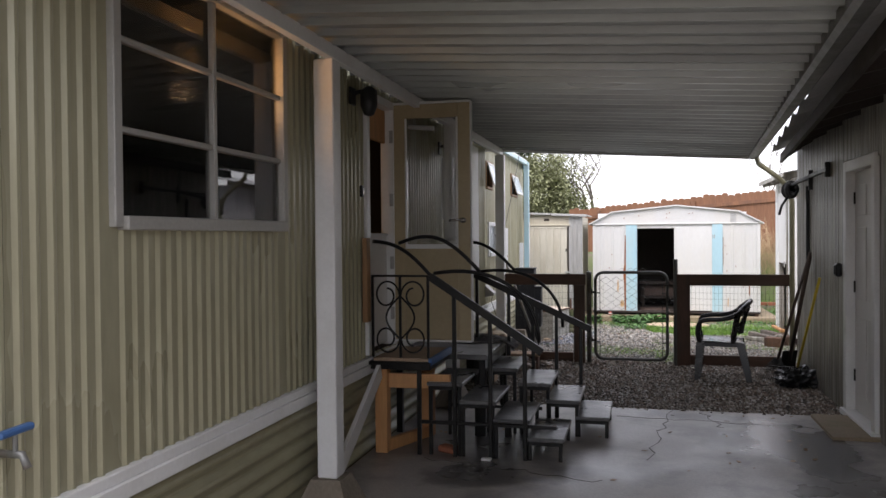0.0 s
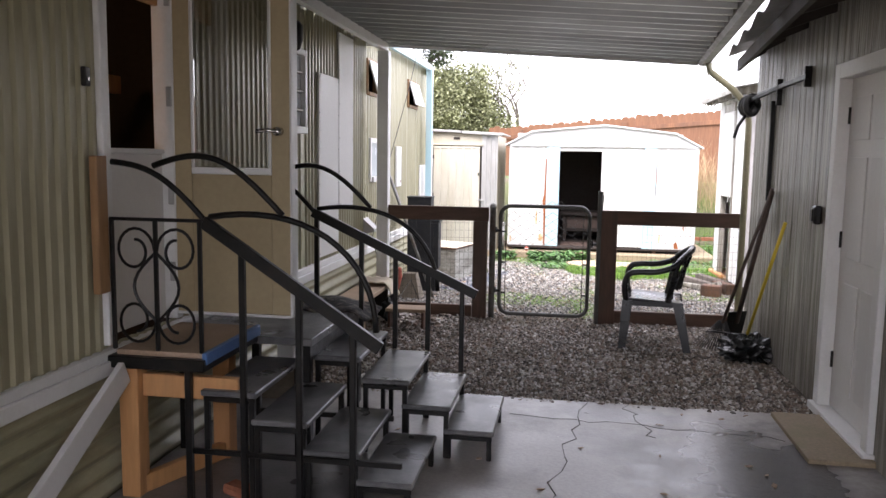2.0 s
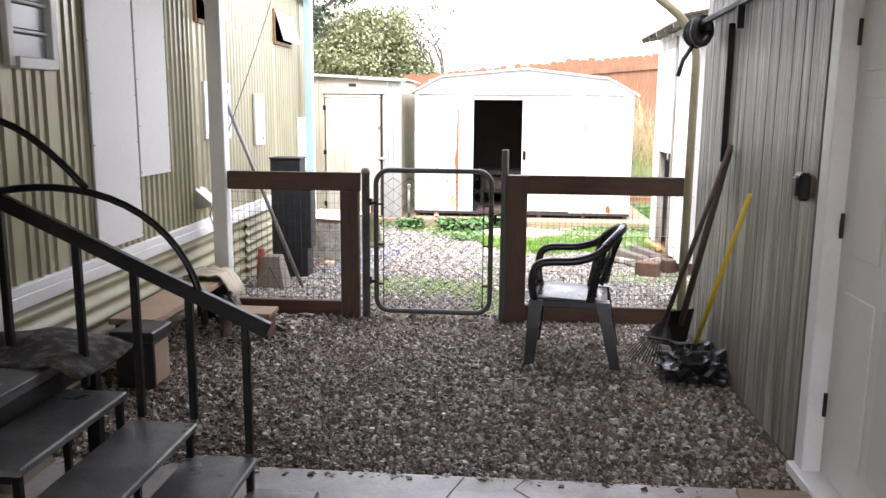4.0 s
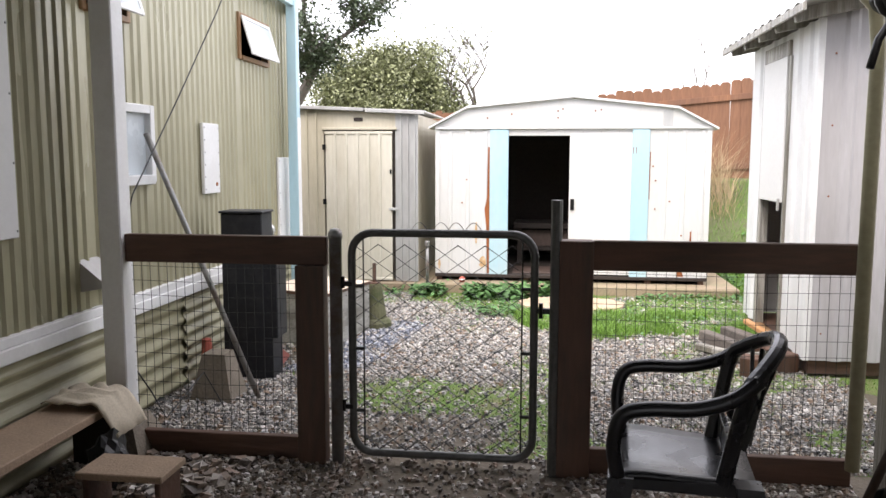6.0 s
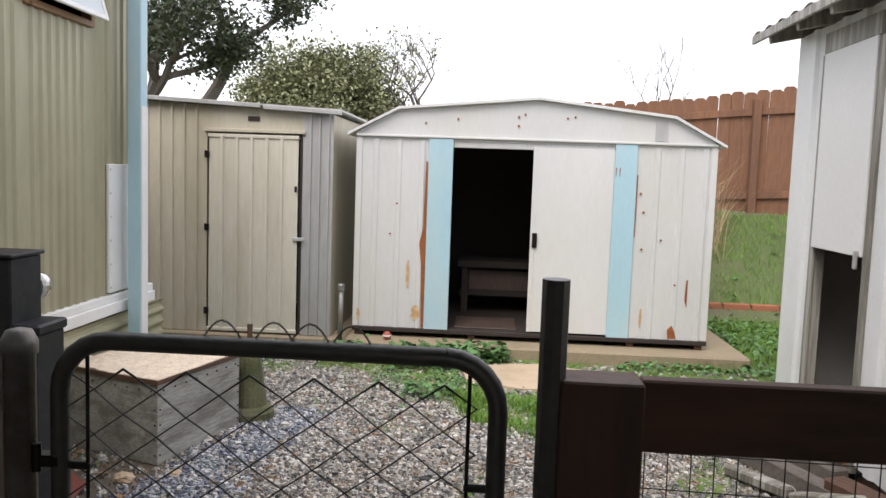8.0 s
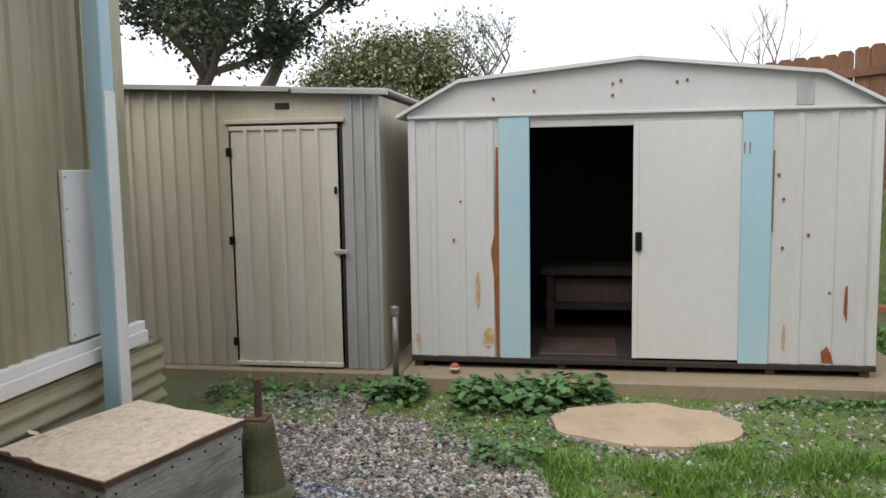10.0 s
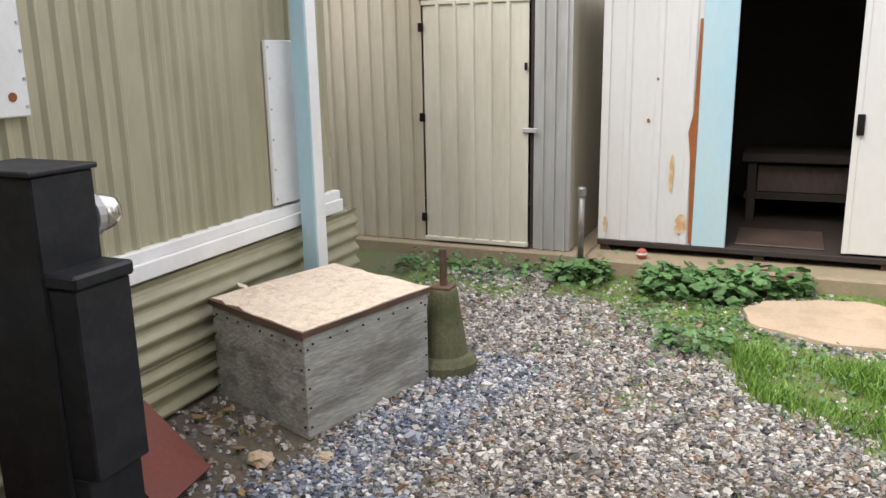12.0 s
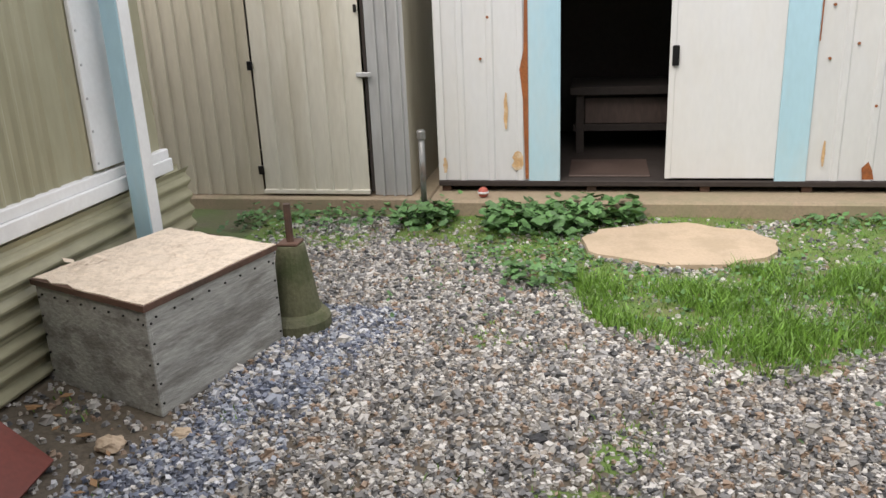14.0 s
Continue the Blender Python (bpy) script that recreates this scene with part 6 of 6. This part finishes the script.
def blue_share(x, y):
    """A band of newer blue-grey stone runs past the plywood box."""
    if not 11.4 < y < 13.1:
        return 0.0
    return min(1.0, max(0.0, 1.35 - abs(x + 0.98 - 0.2 * (y - 11.8) + 0.15 * noise.noise((x * 3, y * 3, 6))) * 4.2))


def bare(x, y):
    if math.hypot((x - 0.72) / 0.51, (y - 14.10) / 0.38) < 1:
        return 0.02
    if x < -1.12 + 0.15 * noise.noise((x * 3, y * 3, 2)) and 11.3 < y < 12.45:
        return 0.13
    if abs(x) < 0.5 and 9.7 < y < 10.9:
        return 0.35
    return (1.0 - 0.9 * green(x, y)) * (1 - 0.8 * blue_share(x, y))


stones("gravel", STONE, 72000, (-1.8, 2.4, 11.3, 14.6, bare), 0.0125, "grey and white crushed gravel in the yard", 1)
stones("gravel", STONE, 20000, (-1.8, 2.4, 10.0, 11.3, bare), 0.0125, "grey and white crushed gravel by the gate", 6)
stones("gravel", STONE_BLUE, 9500, (-1.35, -0.4, 11.4, 13.1, blue_share), 0.0125, "blue grey crushed gravel beside the box", 2)
stones("gravel", STONE_DARK, 30000, (-1.8, 1.82, 7.18, 10.1, lambda x, y: 1.0 if not (abs(x - 0.1) < 0.5 and y > 9.5) else 0.3), 0.0125, "dark brown and grey gravel under the carport", 3)
stones("gravel", STONE_DARK, 260, (-1.6, -0.9, 9.3, 9.8), 0.032, "heap of rough brown stones by the fence", 4)
stones("gravel", STONE_DARK, 500, (-1.2, 1.8, 5.9, 7.24), 0.006, "loose grit on the slab edge", 5)


def moss():
    """A low cushion of moss and clover that swells out of the soil where the yard is green."""
    nx, ny = 110, 120
    v = []
    for j in range(ny + 1):
        for i in range(nx + 1):
            x, y = -1.8 + 4.8 * i / nx, 10.0 + 4.66 * j / ny
            v.append((x, y, ground_height(x, y) - 0.012 + 0.020 * min(1, green(x, y) * 1.5) + 0.004 * noise.noise((x * 14, y * 14, 2))))
    f = [(j * (nx + 1) + i, j * (nx + 1) + i + 1, (j + 1) * (nx + 1) + i + 1, (j + 1) * (nx + 1) + i) for j in range(ny) for i in range(nx)]
    scatter_mesh("moss", MOSS, v, f, "low green moss and clover among the gravel", "moss")


moss()


def blades(name, mat, count, region, height, label, seed, keep):
    rng = random.Random(seed)
    v, f = [], []
    for _ in range(count):
        x, y = rng.uniform(region[0], region[1]), rng.uniform(region[2], region[3])
        if keep(x, y) < rng.random():
            continue
        z = ground_height(x, y)
        h = height * rng.uniform(0.4, 1.25)
        a = rng.uniform(0, 6.28)
        w = 0.0019 + 0.0014 * rng.random()
        lx, ly = rng.gauss(0, 0.45) * h, rng.gauss(0, 0.45) * h
        dx, dy = w * math.cos(a), w * math.sin(a)
        k = len(v)
        v += [(x - dx, y - dy, z), (x + dx, y + dy, z), (x + dx * 0.8 + lx * 0.4, y + dy * 0.8 + ly * 0.4, z + h * 0.6), (x - dx * 0.8 + lx * 0.4, y - dy * 0.8 + ly * 0.4, z + h * 0.6), (x + lx, y + ly, z + h)]
        f += [(k, k + 1, k + 2, k + 3), (k + 3, k + 2, k + 4)]
    return scatter_mesh(name, mat, v, f, label, "grass")


blades("grass", GRASS, 70000, (-1.7, 2.6, 10.0, 14.7), 0.026, "short green grass growing through the gravel", 11, lambda x, y: green(x, y) ** 1.5)
blades("grass", GRASS, 42000, (0.2, 2.3, 12.4, 13.75), 0.075, "longer tufts of bright green grass", 12, lambda x, y: max(0, green(x, y) - 0.35) * 1.5 * min(1, max(0, 0.45 + 2.2 * noise.noise((x * 2.6, y * 2.6, 9)))))
blades("grass", GRASS, 22000, (1.9, 5.0, 14.6, 18.0), 0.09, "lush green grass on the bank behind the sheds", 13, lambda x, y: 1.0)
blades("dry_grass", DRYGRASS, 500, (2.3, 3.0, 17.5, 18.0), 0.75, "tall dry straw stalks on the bank", 14, lambda x, y: 1.0)


def weeds(name, count, region, size, label, seed, height):
    """Clumps of rounded lobed leaves on short stalks."""
    rng = random.Random(seed)
    v, f = [], []
    for _ in range(count):
        x, y = rng.uniform(region[0], region[1]), rng.gauss((region[2] + region[3]) / 2, (region[3] - region[2]) / 4)
        if math.hypot((x - 0.72) / 0.54, (y - 14.10) / 0.41) < 1:
            continue
        z = ground_height(x, y) + height * rng.random() ** 0.8
        r = size * rng.uniform(0.5, 1.2)
        tilt = pose(x, y, z, rng.uniform(-35, 35), rng.uniform(-35, 35), rng.uniform(0, 360))
        k = len(v)
        v.append(tuple(tilt @ Vector((0, 0, -0.15 * r))))
        n = 9
        for i in range(n):
            a = 2 * math.pi * i / n
            q = r * (1 - 0.14 * (i % 2)) * (0.55 if i == 0 else 1)
            v.append(tuple(tilt @ Vector((q * math.cos(a), q * math.sin(a), 0.08 * r * math.sin(3 * a)))))
        f += [(k, k + 1 + i, k + 1 + (i + 1) % n) for i in range(n)]
    return scatter_mesh(name, LEAF, v, f, label, "weeds")


weeds("mallow_weeds", 750, (-0.38, 0.55, 14.15, 14.72), 0.036, "leafy dark green mallow weeds along the slab", 21, 0.14)
weeds("mallow_weeds", 260, (-0.93, -0.58, 14.25, 14.7), 0.03, "leafy green weeds round the standpipe", 22, 0.13)
weeds("mallow_weeds", 900, (-0.4, 0.6, 13.6, 14.3), 0.013, "low clover spreading in front of the weeds", 28, 0.03)
weeds("mallow_weeds", 1500, (0.4, 2.3, 12.7, 14.4), 0.013, "low clover growing among the grass", 29, 0.05)
weeds("mallow_weeds", 380, (-2.0, -1.05, 14.2, 14.8), 0.022, "low green weeds along the tan shed's slab", 23, 0.07)
weeds("mallow_weeds", 180, (-0.15, 0.2, 13.35, 13.7), 0.022, "low leafy weeds in the gravel", 24, 0.09)
weeds("mallow_weeds", 260, (1.4, 2.6, 14.4, 14.7), 0.022, "low leafy weeds along the slab", 25, 0.06)
weeds("mallow_weeds", 1500, (2.1, 4.5, 14.8, 17.0), 0.03, "green ground ivy on the bank", 26, 0.08)
weeds("mallow_weeds", 200, (-0.7, 0.9, 12.9, 14.2), 0.014, "tiny weeds scattered in the gravel", 27, 0.03)

for x, y, s in ((0.12, 12.05, 0.035), (-1.25, 11.85, 0.05), (-1.05, 11.95, 0.035)):
    lumpy("loose_stone", (x, y, -0.01), (s, s * 0.8, s * 0.5), "loose rounded stone lying on the gravel", "stone", RUBBER if x > 0 else PAD, x * 9)


# ---- trees ----
def tree(name, base, height, spread, leaf_mat, leaves, leaf_size, label, seed, trunk=0.14, lean=0.0, leafless=False, squash=1.0, fork=0.3, crown=None):
    rng = random.Random(seed)
    e = thing(name, base, label, "tree")
    wood, tips = Build(), []

    def grow(p, d, length, r, depth):
        pts = [p]
        for i in range(4):
            d = (d + Vector((rng.gauss(0, 0.16), rng.gauss(0, 0.16), rng.gauss(0.03, 0.10)))).normalized()
            p = p + d * length / 4
            pts.append(p)
        wood.tube(pts, r, 6 if depth < 2 else 4, r * 0.62, caps=False)
        if depth >= 3:
            tips.extend(pts[1:])
        if depth >= (5 if leafless else 4):
            return
        for i in range(rng.choice((2, 3, 3))):
            q = pts[rng.choice((2, 3, 4, 4))]
            a = rng.uniform(0, 6.28)
            side = Vector((math.cos(a) * spread, math.sin(a) * spread, rng.uniform(0.0, 0.5)))
            grow(q, (d * 0.7 + side * 0.75).normalized(), length * rng.uniform(0.62, 0.82), r * 0.58, depth + 1)

    grow(Vector(base), Vector((lean, 0, 1)).normalized(), height * fork, trunk, 0)
    wood.make("branches", BARK, e)
    if crown:
        centre, radii, clumps = crown
        tips = []
        for _ in range(clumps):
            a, b = rng.uniform(0, 6.28), math.acos(rng.uniform(-0.7, 1))
            r = rng.uniform(0.45, 1.0)
            c = Vector(centre) + Vector((radii[0] * r * math.sin(b) * math.cos(a), radii[1] * r * math.sin(b) * math.sin(a), radii[2] * r * math.cos(b)))
            tips += [c + Vector((rng.gauss(0, 0.2), rng.gauss(0, 0.2), rng.gauss(0, 0.13))) for _ in range(14)]
    if leaves:
        v, f = [], []
        for _ in range(leaves):
            c = rng.choice(tips) + Vector((rng.gauss(0, 0.17), rng.gauss(0, 0.17), rng.gauss(0, 0.14) * squash))
            m = pose(*c, rng.uniform(-60, 60), rng.uniform(-60, 60), rng.uniform(0, 360))
            s = leaf_size * rng.uniform(0.6, 1.3)
            k = len(v)
            v += [tuple(m @ Vector(q)) for q in ((-s, 0, 0), (0, -s * 0.5, 0.1 * s), (s, 0, 0), (0, s * 0.5, 0.1 * s))]
            f.append((k, k + 1, k + 2, k + 3))
        lv = Build()
        lv.v, lv.f = v, f
        tagged(lv.make("foliage", leaf_mat, e), kind="stuff")
    return e


tree("oak_tree", (-4.2, 27.5, 0.6), 5.0, 0.95, OAKLEAF, 52000, 0.055, "dense olive green oak behind the sheds", 4, 0.2, 0.1, crown=((-4.0, 27.6, 2.75), (2.15, 1.4, 1.75), 120))
tree("oak_tree", (-5.2, 20.5, 0.6), 6.8, 1.05, DARKLEAF, 15000, 0.045, "dark spreading oak with thin foliage", 9, 0.2, 0.5, fork=0.28)
tree("bare_tree", (-1.3, 28.5, 0.6), 5.4, 0.95, OAKLEAF, 700, 0.05, "leafless grey tree with a few mistletoe clumps", 17, 0.10, 0.25, True)
tree("bare_tree", (3.9, 30.0, 0.6), 6.6, 0.35, None, 0, 0.0, "thin leafless tree beyond the fence", 23, 0.08, 0, True)


# ---- small things ----
tap = thing("garden_tap", (-1.78, 1.97, 0.78), "blue plastic garden tap handle on the wall", "tap")
Build().tube([(-1.81, 1.97, 0.90), (-1.72, 1.97, 0.90), (-1.70, 1.97, 0.86)], 0.013, 8).make("spout", PIPE, tap, True)
Build().tube([(-1.745, 1.97, 0.90), (-1.745, 1.97, 0.96)], 0.008, 8).make("stem", PIPE, tap)
Build().bar((-1.745, 1.90, 0.97), (-1.745, 2.04, 0.975), 0.03, 0.022, 0.006).make("handle", BLUETAPE, tap)
for k in range(26):
    x, y = random.uniform(-1.5, 1.4), random.uniform(5.0, 7.2)
    lf = thing("fallen_leaf", (x, y, 0.006), "dry brown leaf lying on the slab", "leaf", "fallen leaves")
    r = random.uniform(0.012, 0.03)
    m = pose(x, y, 0.012, random.uniform(-15, 15), random.uniform(-15, 15), random.uniform(0, 360))
    o = Build().add([(-r, 0, -0.003), (0, -r * 0.5, 0), (r, 0, 0.003), (0, r * 0.5, 0.001)], [(0, 1, 2, 3)], m).make("blade", CARD, lf)
    o.modifiers.new("thickness", "SOLIDIFY").thickness = 0.002

for k in range(14):
    x, y = random.uniform(-1.7, -1.1), random.uniform(11.5, 12.2)
    lf = thing("fallen_leaf", (x, y, 0.0), "dry brown leaf lying on the dirt", "leaf", "fallen leaves")
    r = random.uniform(0.015, 0.035)
    m = pose(x, y, 0.012, random.uniform(-15, 15), random.uniform(-15, 15), random.uniform(0, 360))
    o = Build().add([(-r, 0, -0.003), (0, -r * 0.5, 0), (r, 0, 0.003), (0, r * 0.5, 0.001)], [(0, 1, 2, 3)], m).make("blade", BROWNTRIM, lf)
    o.modifiers.new("thickness", "SOLIDIFY").thickness = 0.002
